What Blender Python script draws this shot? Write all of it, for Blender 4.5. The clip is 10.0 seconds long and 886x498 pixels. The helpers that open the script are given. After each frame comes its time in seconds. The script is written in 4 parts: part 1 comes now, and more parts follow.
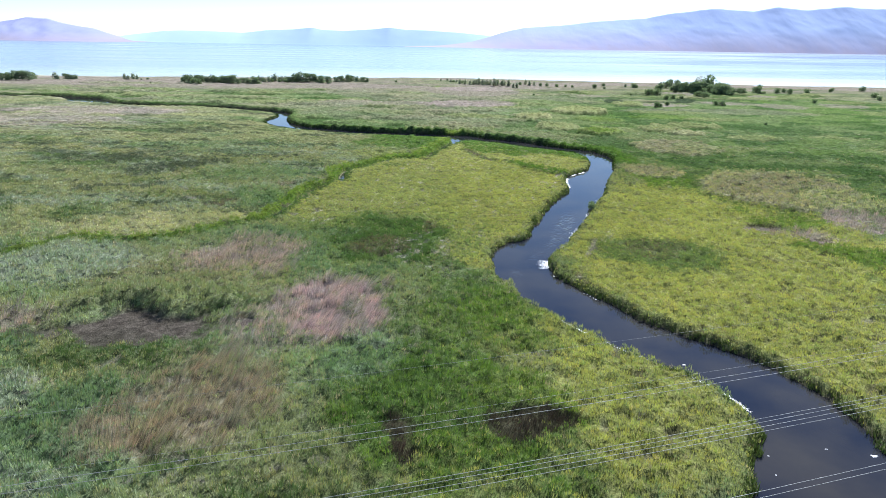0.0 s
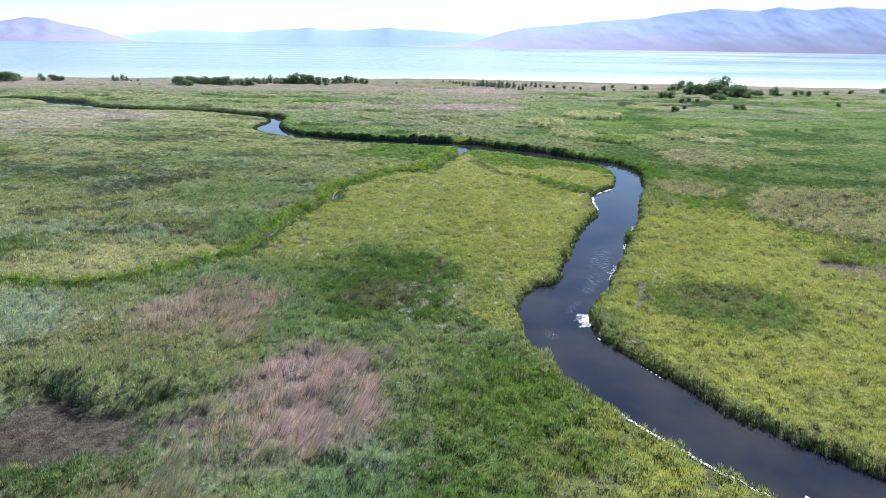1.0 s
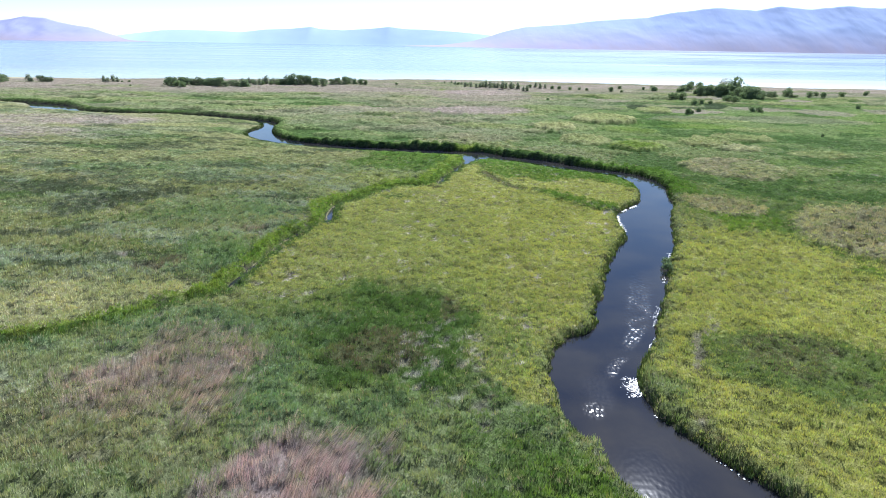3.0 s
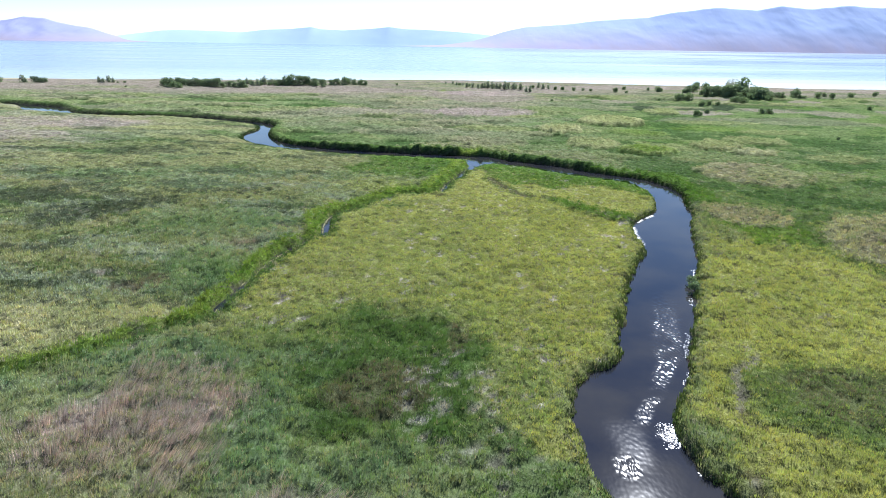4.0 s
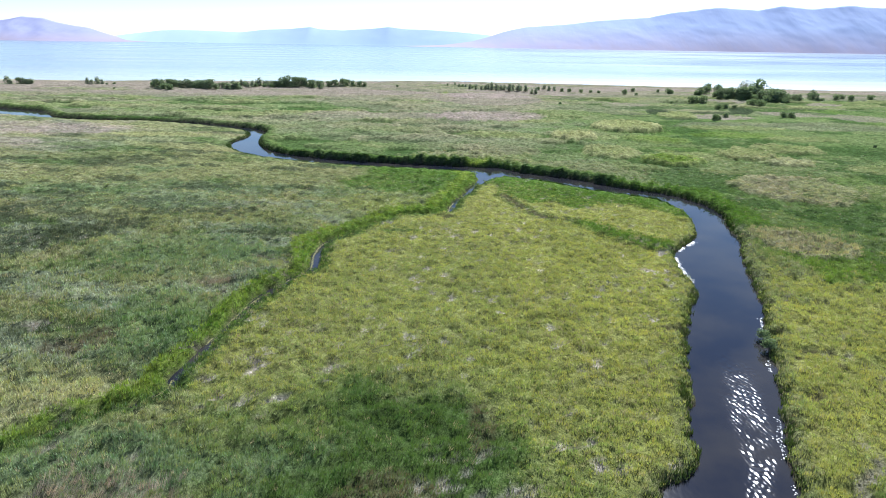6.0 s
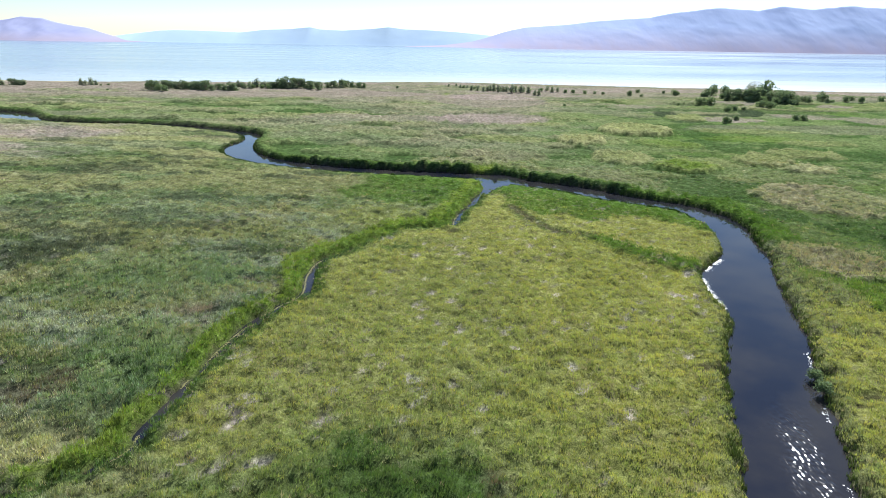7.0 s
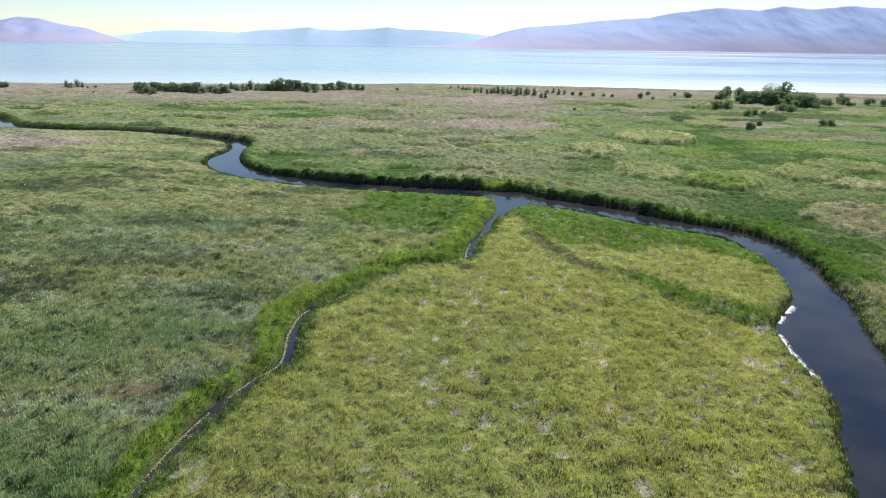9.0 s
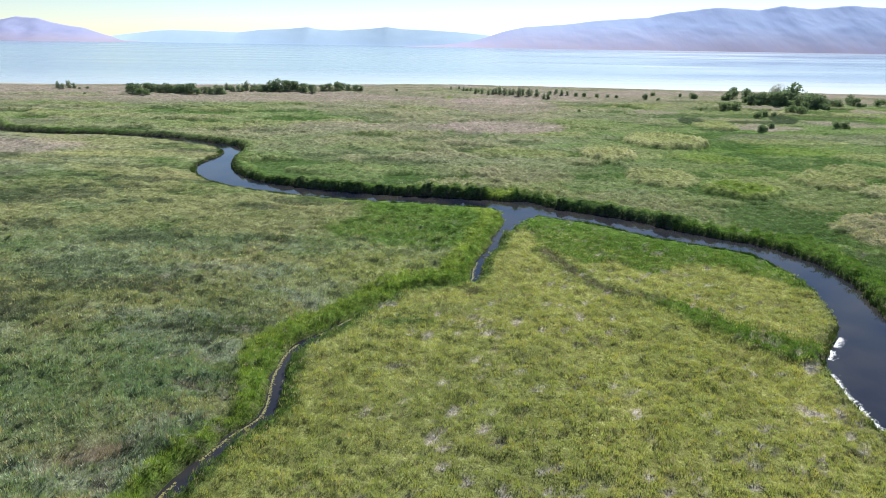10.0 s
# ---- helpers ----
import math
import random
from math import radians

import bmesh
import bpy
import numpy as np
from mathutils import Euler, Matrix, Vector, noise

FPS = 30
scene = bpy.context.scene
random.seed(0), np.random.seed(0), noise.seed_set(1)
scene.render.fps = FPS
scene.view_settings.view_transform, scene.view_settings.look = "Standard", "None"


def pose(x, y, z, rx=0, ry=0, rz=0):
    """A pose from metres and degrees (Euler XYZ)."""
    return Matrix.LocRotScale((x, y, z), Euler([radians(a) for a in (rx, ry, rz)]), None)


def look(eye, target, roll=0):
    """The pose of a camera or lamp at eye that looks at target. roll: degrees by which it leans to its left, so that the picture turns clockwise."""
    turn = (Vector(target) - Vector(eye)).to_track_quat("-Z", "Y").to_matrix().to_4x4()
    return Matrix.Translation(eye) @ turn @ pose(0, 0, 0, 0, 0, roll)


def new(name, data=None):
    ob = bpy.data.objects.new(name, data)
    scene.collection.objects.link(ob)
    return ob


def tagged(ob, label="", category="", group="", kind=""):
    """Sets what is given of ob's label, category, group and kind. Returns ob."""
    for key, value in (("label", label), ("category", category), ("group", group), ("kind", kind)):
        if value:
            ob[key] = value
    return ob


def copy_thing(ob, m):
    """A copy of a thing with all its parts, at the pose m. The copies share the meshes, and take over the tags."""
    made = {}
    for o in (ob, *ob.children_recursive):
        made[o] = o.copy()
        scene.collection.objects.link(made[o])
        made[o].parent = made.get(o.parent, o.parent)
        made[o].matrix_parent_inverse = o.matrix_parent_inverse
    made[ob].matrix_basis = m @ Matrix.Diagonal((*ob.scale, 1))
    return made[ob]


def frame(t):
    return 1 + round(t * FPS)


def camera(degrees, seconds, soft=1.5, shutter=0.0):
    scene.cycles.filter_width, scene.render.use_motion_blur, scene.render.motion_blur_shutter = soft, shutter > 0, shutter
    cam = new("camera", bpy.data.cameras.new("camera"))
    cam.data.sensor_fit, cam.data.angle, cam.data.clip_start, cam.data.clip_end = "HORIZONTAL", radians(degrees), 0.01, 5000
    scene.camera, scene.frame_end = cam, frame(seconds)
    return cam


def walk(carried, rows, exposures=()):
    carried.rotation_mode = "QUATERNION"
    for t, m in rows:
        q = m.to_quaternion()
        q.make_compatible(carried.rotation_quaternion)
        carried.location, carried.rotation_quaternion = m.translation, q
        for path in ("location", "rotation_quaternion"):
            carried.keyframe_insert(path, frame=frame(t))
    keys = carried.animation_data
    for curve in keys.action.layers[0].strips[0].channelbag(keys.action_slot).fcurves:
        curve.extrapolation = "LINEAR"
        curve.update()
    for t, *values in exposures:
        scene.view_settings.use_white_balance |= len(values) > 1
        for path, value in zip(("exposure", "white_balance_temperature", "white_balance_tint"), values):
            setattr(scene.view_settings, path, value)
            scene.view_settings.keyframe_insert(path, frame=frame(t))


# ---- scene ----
cam = camera(72.3, 10.0, soft=0.45)
# A drone's run: the first half second is flown fast, the rest evenly.
METRES, EYE, TILT, LEAN, TURN = 105.0, 33.915, 0.0, 0.0, 0.0
ROWS = [
    (0.0, 0.0, 0.0, 0.0, 0.3, -18.85, -0.88),
    (0.1, -0.0034, 0.0355, 0.0, 0.3, -18.85, -0.89),
    (0.2, -0.0067, 0.0705, 0.0, 0.3, -18.86, -0.9),
    (0.3, -0.01, 0.1045, 0.0, 0.3, -18.86, -0.9),
    (0.4, -0.013, 0.136, -0.0001, 0.3, -18.87, -0.91),
    (0.5, -0.0153, 0.1618, -0.0001, 0.3, -18.87, -0.91),
    (0.75, -0.0176, 0.186, -0.0002, 0.305, -18.87, -0.89),
    (1.0, -0.0197, 0.2066, -0.0003, 0.31, -18.87, -0.88),
    (1.5, -0.0237, 0.246, -0.0004, 0.3, -18.9, -0.88),
    (2.0, -0.0275, 0.2854, -0.0005, 0.3, -18.9, -0.9),
    (2.5, -0.0317, 0.3252, -0.0004, 0.27, -18.9, -0.89),
    (4.0, -0.0445, 0.4479, -0.0017, 0.28, -18.89, -0.85),
    (4.5, -0.049, 0.4906, -0.0023, 0.28, -18.9, -0.85),
    (5.0, -0.0535, 0.5343, -0.0031, 0.3, -18.9, -0.89),
    (5.5, -0.0581, 0.579, -0.0032, 0.26, -18.89, -0.87),
    (7.0, -0.0714, 0.716, -0.0028, 0.23, -18.86, -0.87),
    (7.5, -0.0765, 0.7619, -0.0028, 0.22, -18.85, -0.9),
    (8.0, -0.0811, 0.808, -0.0029, 0.24, -18.85, -0.9),
    (8.5, -0.0858, 0.8546, -0.0029, 0.2, -18.86, -0.87),
    (9.0, -0.0905, 0.9012, -0.0027, 0.16, -18.86, -0.85),
    (9.5, -0.095, 0.948, -0.0027, 0.09, -18.87, -0.87),
    (10.0, -0.0991, 0.995, -0.0025, 0.07, -18.87, -0.84),
]
walk(cam, [(t, pose(0, 0, EYE, TILT, LEAN, TURN) @ pose(METRES * x, METRES * y, METRES * z, 90 + pitch, roll, yaw)) for t, x, y, z, yaw, pitch, roll in ROWS],
     exposures=[(0.0, 1.08, 5880, 12.2), (5.4, 1.08, 5900, 12.0), (7.4, 0.91, 6300, 10.4), (10.0, 0.84, 6340, 10.4)])

# ---- light ----
SUN_ELEVATION, SUN_AZIMUTH = radians(41.4), radians(22.5)  # azimuth clockwise from +y
world = bpy.data.worlds.new("sky")
scene.world = world
world.use_nodes = True
wn = world.node_tree
sky = wn.nodes.new("ShaderNodeTexSky")
sky.sky_type, sky.sun_disc = "NISHITA", False
sky.sun_elevation, sky.sun_rotation = SUN_ELEVATION, SUN_AZIMUTH
sky.air_density, sky.dust_density, sky.ozone_density, sky.altitude = 1.0, 0.2, 1.5, 1300
wn.nodes["Background"].inputs["Strength"].default_value = 0.066
wn.links.new(sky.outputs[0], wn.nodes["Background"].inputs["Color"])

sun = new("sun", bpy.data.lights.new("sun", "SUN"))
sun.data.energy, sun.data.angle, sun.data.color = 5.0, radians(0.55), (0.99, 0.978, 0.955)
sun.matrix_world = look((0, 0, 0), (-math.sin(SUN_AZIMUTH) * math.cos(SUN_ELEVATION), -math.cos(SUN_AZIMUTH) * math.cos(SUN_ELEVATION), -math.sin(SUN_ELEVATION)))


# ---- materials ----
def mat(name, rough=0.8):
    m = bpy.data.materials.new(name)
    m.use_nodes = True
    n, l = m.node_tree.nodes, m.node_tree.links
    b = n["Principled BSDF"]
    b.inputs["Roughness"].default_value = rough
    return m, n, l, b


def node(n, kind, **values):
    made = n.new(kind)
    for key, value in values.items():
        made.inputs[key].default_value = value
    return made


def mixed(n, l, fac, a, b, blend="MIX"):
    """A colour mix of two sockets or colours."""
    m = n.new("ShaderNodeMix")
    m.data_type, m.blend_type = "RGBA", blend
    for i, v in ((0, fac), (6, a), (7, b)):
        if hasattr(v, "links"):
            l.new(v, m.inputs[i])
        else:
            m.inputs[i].default_value = v
    return m.outputs[2]


def ramp(n, l, fac, stops):
    r = n.new("ShaderNodeValToRGB")
    while len(r.color_ramp.elements) < len(stops):
        r.color_ramp.elements.new(0.5)
    for e, (p, c) in zip(r.color_ramp.elements, stops):
        e.position, e.color = p, c if len(c) == 4 else (*c, 1)
    l.new(fac, r.inputs[0])
    return r.outputs[0]


def grey(v):
    return (v, v, v, 1)


def leaf_material(name, translucent=0.32, rough=0.6, gloss=0.1, least=0.8, most=1.2, soft=0.6):
    """Leaves and stems: the tint of each tuft, a little spread from blade to blade, light through the blade."""
    m, n, l, b = mat(name, rough)
    tint = n.new("ShaderNodeAttribute")
    tint.attribute_name = "tint"
    geo = n.new("ShaderNodeNewGeometry")
    spread = ramp(n, l, geo.outputs["Random Per Island"], [(0, grey(least)), (1, grey(most))])
    col = mixed(n, l, 1.0, tint.outputs["Color"], spread, "MULTIPLY")
    l.new(col, b.inputs["Base Color"])
    b.inputs["Specular IOR Level"].default_value = gloss
    # blades curl, so light falls on them more evenly than on flat slips
    up = n.new("ShaderNodeVectorMath")
    up.operation, up.inputs[1].default_value, up.inputs[2].default_value = "MULTIPLY_ADD", (1 - soft,) * 3, (0, 0, soft)
    l.new(geo.outputs["Normal"], up.inputs[0])
    even = n.new("ShaderNodeVectorMath")
    even.operation = "NORMALIZE"
    l.new(up.outputs[0], even.inputs[0])
    l.new(even.outputs[0], b.inputs["Normal"])
    thin = n.new("ShaderNodeBsdfTranslucent")
    l.new(mixed(n, l, 1.0, col, (1.1, 1.1, 0.7, 1), "MULTIPLY"), thin.inputs["Color"])
    mix = n.new("ShaderNodeMixShader")
    mix.inputs[0].default_value = translucent
    l.new(b.outputs[0], mix.inputs[1])
    l.new(thin.outputs[0], mix.inputs[2])
    l.new(mix.outputs[0], n["Material Output"].inputs[0])
    return m


def ground_material():
    m, n, l, b = mat("marsh_ground", 1.0)
    b.inputs["Specular IOR Level"].default_value = 0.0
    tint = n.new("ShaderNodeAttribute")
    tint.attribute_name = "tint"
    co = n.new("ShaderNodeTexCoord")
    fine = node(n, "ShaderNodeTexNoise", Scale=2.6, Detail=6, Roughness=0.75)
    broad = node(n, "ShaderNodeTexNoise", Scale=0.09, Detail=5, Roughness=0.6)
    tussock = node(n, "ShaderNodeTexNoise", Scale=0.8, Detail=3, Roughness=0.6)
    for t in (fine, broad, tussock):
        l.new(co.outputs["Object"], t.inputs["Vector"])
    c = mixed(n, l, 1.0, tint.outputs["Color"], ramp(n, l, fine.outputs[0], [(0.3, grey(0.55)), (0.7, grey(1.45))]), "MULTIPLY")
    c = mixed(n, l, 1.0, c, ramp(n, l, broad.outputs[0], [(0.3, (0.8, 0.86, 0.8)), (0.7, (1.22, 1.15, 1.2))]), "MULTIPLY")
    c = mixed(n, l, 1.0, c, ramp(n, l, tussock.outputs[0], [(0.35, grey(0.62)), (0.65, grey(1.38))]), "MULTIPLY")
    l.new(c, b.inputs["Base Color"])
    bump = node(n, "ShaderNodeBump", Strength=0.8, Distance=0.35)
    l.new(fine.outputs[0], bump.inputs["Height"])
    l.new(bump.outputs[0], b.inputs["Normal"])
    return m


def river_material():
    """Still, peaty water with light ripples in drifts of wind."""
    m, n, l, b = mat("river_water", 0.045)
    b.inputs["IOR"].default_value = 1.33
    co = n.new("ShaderNodeTexCoord")
    murk = node(n, "ShaderNodeTexNoise", Scale=0.1, Detail=5)
    l.new(co.outputs["Object"], murk.inputs["Vector"])
    l.new(ramp(n, l, murk.outputs[0], [(0.35, (0.009, 0.011, 0.02)), (0.7, (0.036, 0.033, 0.03))]), b.inputs["Base Color"])
    wave = node(n, "ShaderNodeTexNoise", Scale=3.0, Detail=0.0)
    long = node(n, "ShaderNodeMapping", Scale=(1.0, 0.6, 1))
    l.new(co.outputs["Object"], long.inputs["Vector"])
    l.new(long.outputs[0], wave.inputs["Vector"])
    drift = n.new("ShaderNodeAttribute")
    drift.attribute_name = "ripple"
    sheen = n.new("ShaderNodeAttribute")
    sheen.attribute_name = "sheen"
    l.new(sheen.outputs["Fac"], b.inputs["Roughness"])
    bump = node(n, "ShaderNodeBump", Distance=0.165)
    l.new(drift.outputs["Fac"], bump.inputs["Strength"])
    l.new(wave.outputs[0], bump.inputs["Height"])
    l.new(bump.outputs[0], b.inputs["Normal"])
    return m


def lake_material():
    """A wide shallow milky-cyan lake with bands of wind."""
    m, n, l, b = mat("lake_water", 0.5)
    b.inputs["IOR"].default_value = 1.33
    co = n.new("ShaderNodeTexCoord")
    place = node(n, "ShaderNodeMapping", Scale=(0.0011, 0.006, 1))
    l.new(co.outputs["Object"], place.inputs["Vector"])
    bands = node(n, "ShaderNodeTexNoise", Scale=1.0, Detail=5, Roughness=0.6)
    l.new(place.outputs[0], bands.inputs["Vector"])
    deep = ramp(n, l, bands.outputs[0], [(0.36, (0.12, 0.19, 0.27)), (0.5, (0.19, 0.27, 0.32)), (0.66, (0.27, 0.34, 0.37))])
    sep = n.new("ShaderNodeSeparateXYZ")
    l.new(co.outputs["Object"], sep.inputs[0])
    near = n.new("ShaderNodeMapRange")
    near.inputs["From Min"].default_value, near.inputs["From Max"].default_value = 860.0, 630.0
    l.new(sep.outputs["Y"], near.inputs["Value"])
    side = n.new("ShaderNodeMapRange")
    side.inputs["From Min"].default_value, side.inputs["From Max"].default_value = -700.0, 320.0
    l.new(sep.outputs["X"], side.inputs["Value"])
    flats = n.new("ShaderNodeMath")
    flats.operation = "MULTIPLY"
    l.new(near.outputs[0], flats.inputs[0])
    l.new(side.outputs[0], flats.inputs[1])
    l.new(mixed(n, l, flats.outputs[0], deep, (0.62, 0.62, 0.6, 1)), b.inputs["Base Color"])
    l.new(ramp(n, l, bands.outputs[0], [(0.35, grey(0.12)), (0.65, grey(0.22))]), b.inputs["Roughness"])
    chop = node(n, "ShaderNodeTexNoise", Scale=0.5, Detail=2)
    l.new(co.outputs["Object"], chop.inputs["Vector"])
    bump = node(n, "ShaderNodeBump", Strength=0.25, Distance=0.4)
    l.new(chop.outputs[0], bump.inputs["Height"])
    l.new(bump.outputs[0], b.inputs["Normal"])
    return m


def hill_material(name, low, high, dark, relief=6.0, top=300.0):
    """Dry far hills: haze painted into the base colour, pale feet, darker patches."""
    m, n, l, b = mat(name, 1.0)
    b.inputs["Specular IOR Level"].default_value = 0.0
    co = n.new("ShaderNodeTexCoord")
    sep = n.new("ShaderNodeSeparateXYZ")
    l.new(co.outputs["Object"], sep.inputs[0])
    rise = n.new("ShaderNodeMath")
    rise.operation, rise.inputs[1].default_value = "DIVIDE", top
    l.new(sep.outputs["Z"], rise.inputs[0])
    down = node(n, "ShaderNodeMapping", Scale=(1.0, 0.3, 0.3))
    l.new(co.outputs["Object"], down.inputs["Vector"])
    patches = node(n, "ShaderNodeTexNoise", Scale=0.006, Detail=6, Roughness=0.62)
    l.new(down.outputs[0], patches.inputs["Vector"])
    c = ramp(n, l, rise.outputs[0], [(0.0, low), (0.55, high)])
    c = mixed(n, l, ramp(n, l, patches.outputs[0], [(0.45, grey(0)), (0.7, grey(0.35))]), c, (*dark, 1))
    l.new(c, b.inputs["Base Color"])
    gully = node(n, "ShaderNodeTexNoise", Scale=0.008, Detail=5, Roughness=0.55)
    l.new(down.outputs[0], gully.inputs["Vector"])
    bump = node(n, "ShaderNodeBump", Strength=0.7, Distance=1.4 * relief)
    l.new(gully.outputs[0], bump.inputs["Height"])
    l.new(bump.outputs[0], b.inputs["Normal"])
    return m


def plain_material(name, a, bcol, rough=0.7, scale=8.0, metal=0.0):
    m, n, l, b = mat(name, rough)
    b.inputs["Metallic"].default_value = metal
    co = n.new("ShaderNodeTexCoord")
    t = node(n, "ShaderNodeTexNoise", Scale=scale, Detail=5, Roughness=0.65)
    l.new(co.outputs["Object"], t.inputs["Vector"])
    l.new(ramp(n, l, t.outputs[0], [(0.35, a), (0.65, bcol)]), b.inputs["Base Color"])
    return m


M_GROUND, M_RIVER, M_LAKE = ground_material(), river_material(), lake_material()
M_REED = leaf_material("reed_leaf")
M_RUSH = leaf_material("rush_leaf", 0.08, soft=0.1)
M_DEAD = leaf_material("dead_reed", 0.2, 0.7, 0.1, 0.5, 1.55, 0.45)
M_TREE = leaf_material("tree_leaf", 0.38, 0.9, 0.05, soft=0.15)
M_BARK = plain_material("bark", (0.09, 0.07, 0.055), (0.2, 0.17, 0.14), 0.9)
M_FOAM = plain_material("foam", (0.7, 0.7, 0.68), (0.85, 0.85, 0.83), 0.6, 3.0)
M_ALGAE = plain_material("algae", (0.11, 0.115, 0.025), (0.19, 0.17, 0.05), 0.8, 1.5)
M_CABLE = plain_material("aluminium", (0.24, 0.24, 0.23), (0.36, 0.36, 0.34), 0.6, 4.0, 0.1)
# mauve, violet and pale blue here are distance haze put into the base colours
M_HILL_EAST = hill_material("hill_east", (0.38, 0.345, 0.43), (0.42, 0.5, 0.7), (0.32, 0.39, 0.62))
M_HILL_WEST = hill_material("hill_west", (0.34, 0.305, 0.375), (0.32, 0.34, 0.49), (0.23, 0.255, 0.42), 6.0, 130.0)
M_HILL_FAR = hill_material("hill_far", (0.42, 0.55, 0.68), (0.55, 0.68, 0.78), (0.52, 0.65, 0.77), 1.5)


# ---- the plan: noise, river, creek, kinds of growth ----
def lattice(ix, iy, seed):
    h = (ix.astype(np.int64) * 374761393 + iy.astype(np.int64) * 668265263 + seed * 974634611) & 0xFFFFFFFF
    h = ((h ^ (h >> 13)) * 1274126177) & 0xFFFFFFFF
    return ((h ^ (h >> 16)) & 0xFFFF) / 65535.0


def vnoise(x, y, size, seed):
    """Smooth noise from 0 to 1 with cells of that many metres."""
    u, v = x / size, y / size
    i, j = np.floor(u), np.floor(v)
    fu, fv = u - i, v - j
    fu, fv = fu * fu * (3 - 2 * fu), fv * fv * (3 - 2 * fv)
    a, b = lattice(i, j, seed), lattice(i + 1, j, seed)
    c, d = lattice(i, j + 1, seed), lattice(i + 1, j + 1, seed)
    return (a * (1 - fu) + b * fu) * (1 - fv) + (c * (1 - fu) + d * fu) * fv


def fbm(x, y, size, seed, octaves=3):
    total, norm, amp = 0.0, 0.0, 1.0
    for k in range(octaves):
        total = total + amp * vnoise(x, y, size / 2 ** k, seed + 17 * k)
        norm, amp = norm + amp, amp * 0.5
    return total / norm


def domes(x, y, size, seed):
    """Distance to the nearest of scattered centres, in cells of that many metres, and a number for each centre."""
    u, v = x / size, y / size
    i, j = np.floor(u), np.floor(v)
    best, cell = np.full(x.shape, 9.0), np.zeros(x.shape)
    for a in (-1, 0, 1):
        for b in (-1, 0, 1):
            ci, cj = i + a, j + b
            d = (u - ci - 0.12 - 0.76 * lattice(ci, cj, seed)) ** 2 + (v - cj - 0.12 - 0.76 * lattice(ci, cj, seed + 1)) ** 2
            cell = np.where(d < best, lattice(ci, cj, seed + 2), cell)
            best = np.minimum(d, best)
    return np.sqrt(best), cell


def smooth(a, b, v):
    t = np.clip((v - a) / (b - a), 0, 1)
    return t * t * (3 - 2 * t)


WATER = -1.2
# centre line and half width of the river, upstream
RIVER = [
    (12, 0, 5.5), (22, 22, 5.8), (32, 40, 5.6), (36, 49, 5.0), (35.5, 56, 5.0), (31.5, 62.5, 4.8), (25.5, 68.5, 4.7),
    (18, 79.5, 5.0), (14, 88.5, 4.7), (13, 96, 5.0), (15, 102, 4.8), (19.5, 108, 4.0), (21.5, 114, 4.2), (26, 125.5, 4.5),
    (31.5, 139, 4.6), (35.5, 148, 4.4), (39, 163, 5.7), (45, 174, 3.9), (48, 184, 3.6), (50, 196, 4.0), (48, 205, 3.9),
    (43, 210.5, 3.7), (34, 216.4, 4.4), (25.5, 224.3, 4.5), (15, 230.2, 4.5), (3.7, 236.7, 4.6), (-8.7, 239.7, 4.4), (-21.7, 241.7, 4.4),
]
RIVER_FAR = [
    (-21.7, 241.7, 4.4), (-36.2, 244.7, 4.4), (-53, 251.3, 4.6), (-66, 260, 4.8), (-74.5, 273, 5.0), (-77, 284, 4.2), (-77.5, 296, 3.0),
    (-81, 307, 3.3), (-90, 314.5, 3.2), (-112, 327, 3.0), (-135, 333, 2.8), (-158, 334, 2.8), (-184, 342, 3.0), (-206, 357, 8.5),
    (-225, 371, 3.0), (-245, 377, 3.0), (-290, 376, 3.0), (-400, 392, 3.0),
]
CREEK = [
    (7, 236, 6.0), (6, 229.5, 3.9), (4.0, 222.5, 1.9), (0.2, 214, 0.95), (-0.8, 208, 0.95), (-3.2, 202, 0.8), (-4.6, 196, 0.75), (-5.3, 191.5, 0.65), (-8, 189.5, 0.45), (-14, 187, 0.3), (-20, 180, 0.4),
    (-24, 174, 0.6), (-27.5, 169, 0.7), (-28, 163, 0.75), (-27.2, 155.5, 0.8), (-29.5, 151, 0.8), (-32, 144.5, 0.75), (-33.5, 138, 0.6),
    (-34.5, 130, 0.6), (-35, 124, 0.6), (-35.5, 119, 0.55), (-41, 114.5, 0.4), (-46, 109, 0.3), (-53, 104, 0.3), (-60, 103, 0.3),
    (-67, 103.5, 0.3), (-71, 97, 0.3), (-80, 90, 0.3), (-110, 82, 0.3),
]
SWALE = [(34, 166.5, 1.6), (30, 169.5, 1.6), (26, 173.5, 1.4), (21, 181.5, 1.0), (16, 185, 0.6), (12.5, 189, 0.4), (9.5, 197, 0.3), (7.5, 203, 0.3)]


def flowing(points, step=0.4):
    """A smooth line through the control points, finely sampled."""
    p = np.array(points, float)
    p = np.vstack([2 * p[0] - p[1], p, 2 * p[-1] - p[-2]])
    out = []
    for k in range(1, len(p) - 2):
        a, b, c, d = p[k - 1:k + 3]
        n = max(2, int(np.hypot(*(c - b)[:2]) / step))
        t = np.linspace(0, 1, n, endpoint=False)[:, None]
        out.append(0.5 * (2 * b + (c - a) * t + (2 * a - 5 * b + 4 * c - d) * t * t + (3 * b - a - 3 * c + d) * t ** 3))
    return np.vstack(out + [p[-2:-1]])


GX0, GY0, GSTEP, GNX, GNY, REACH = -420.0, -30.0, 0.5, 1140, 900, 18.0


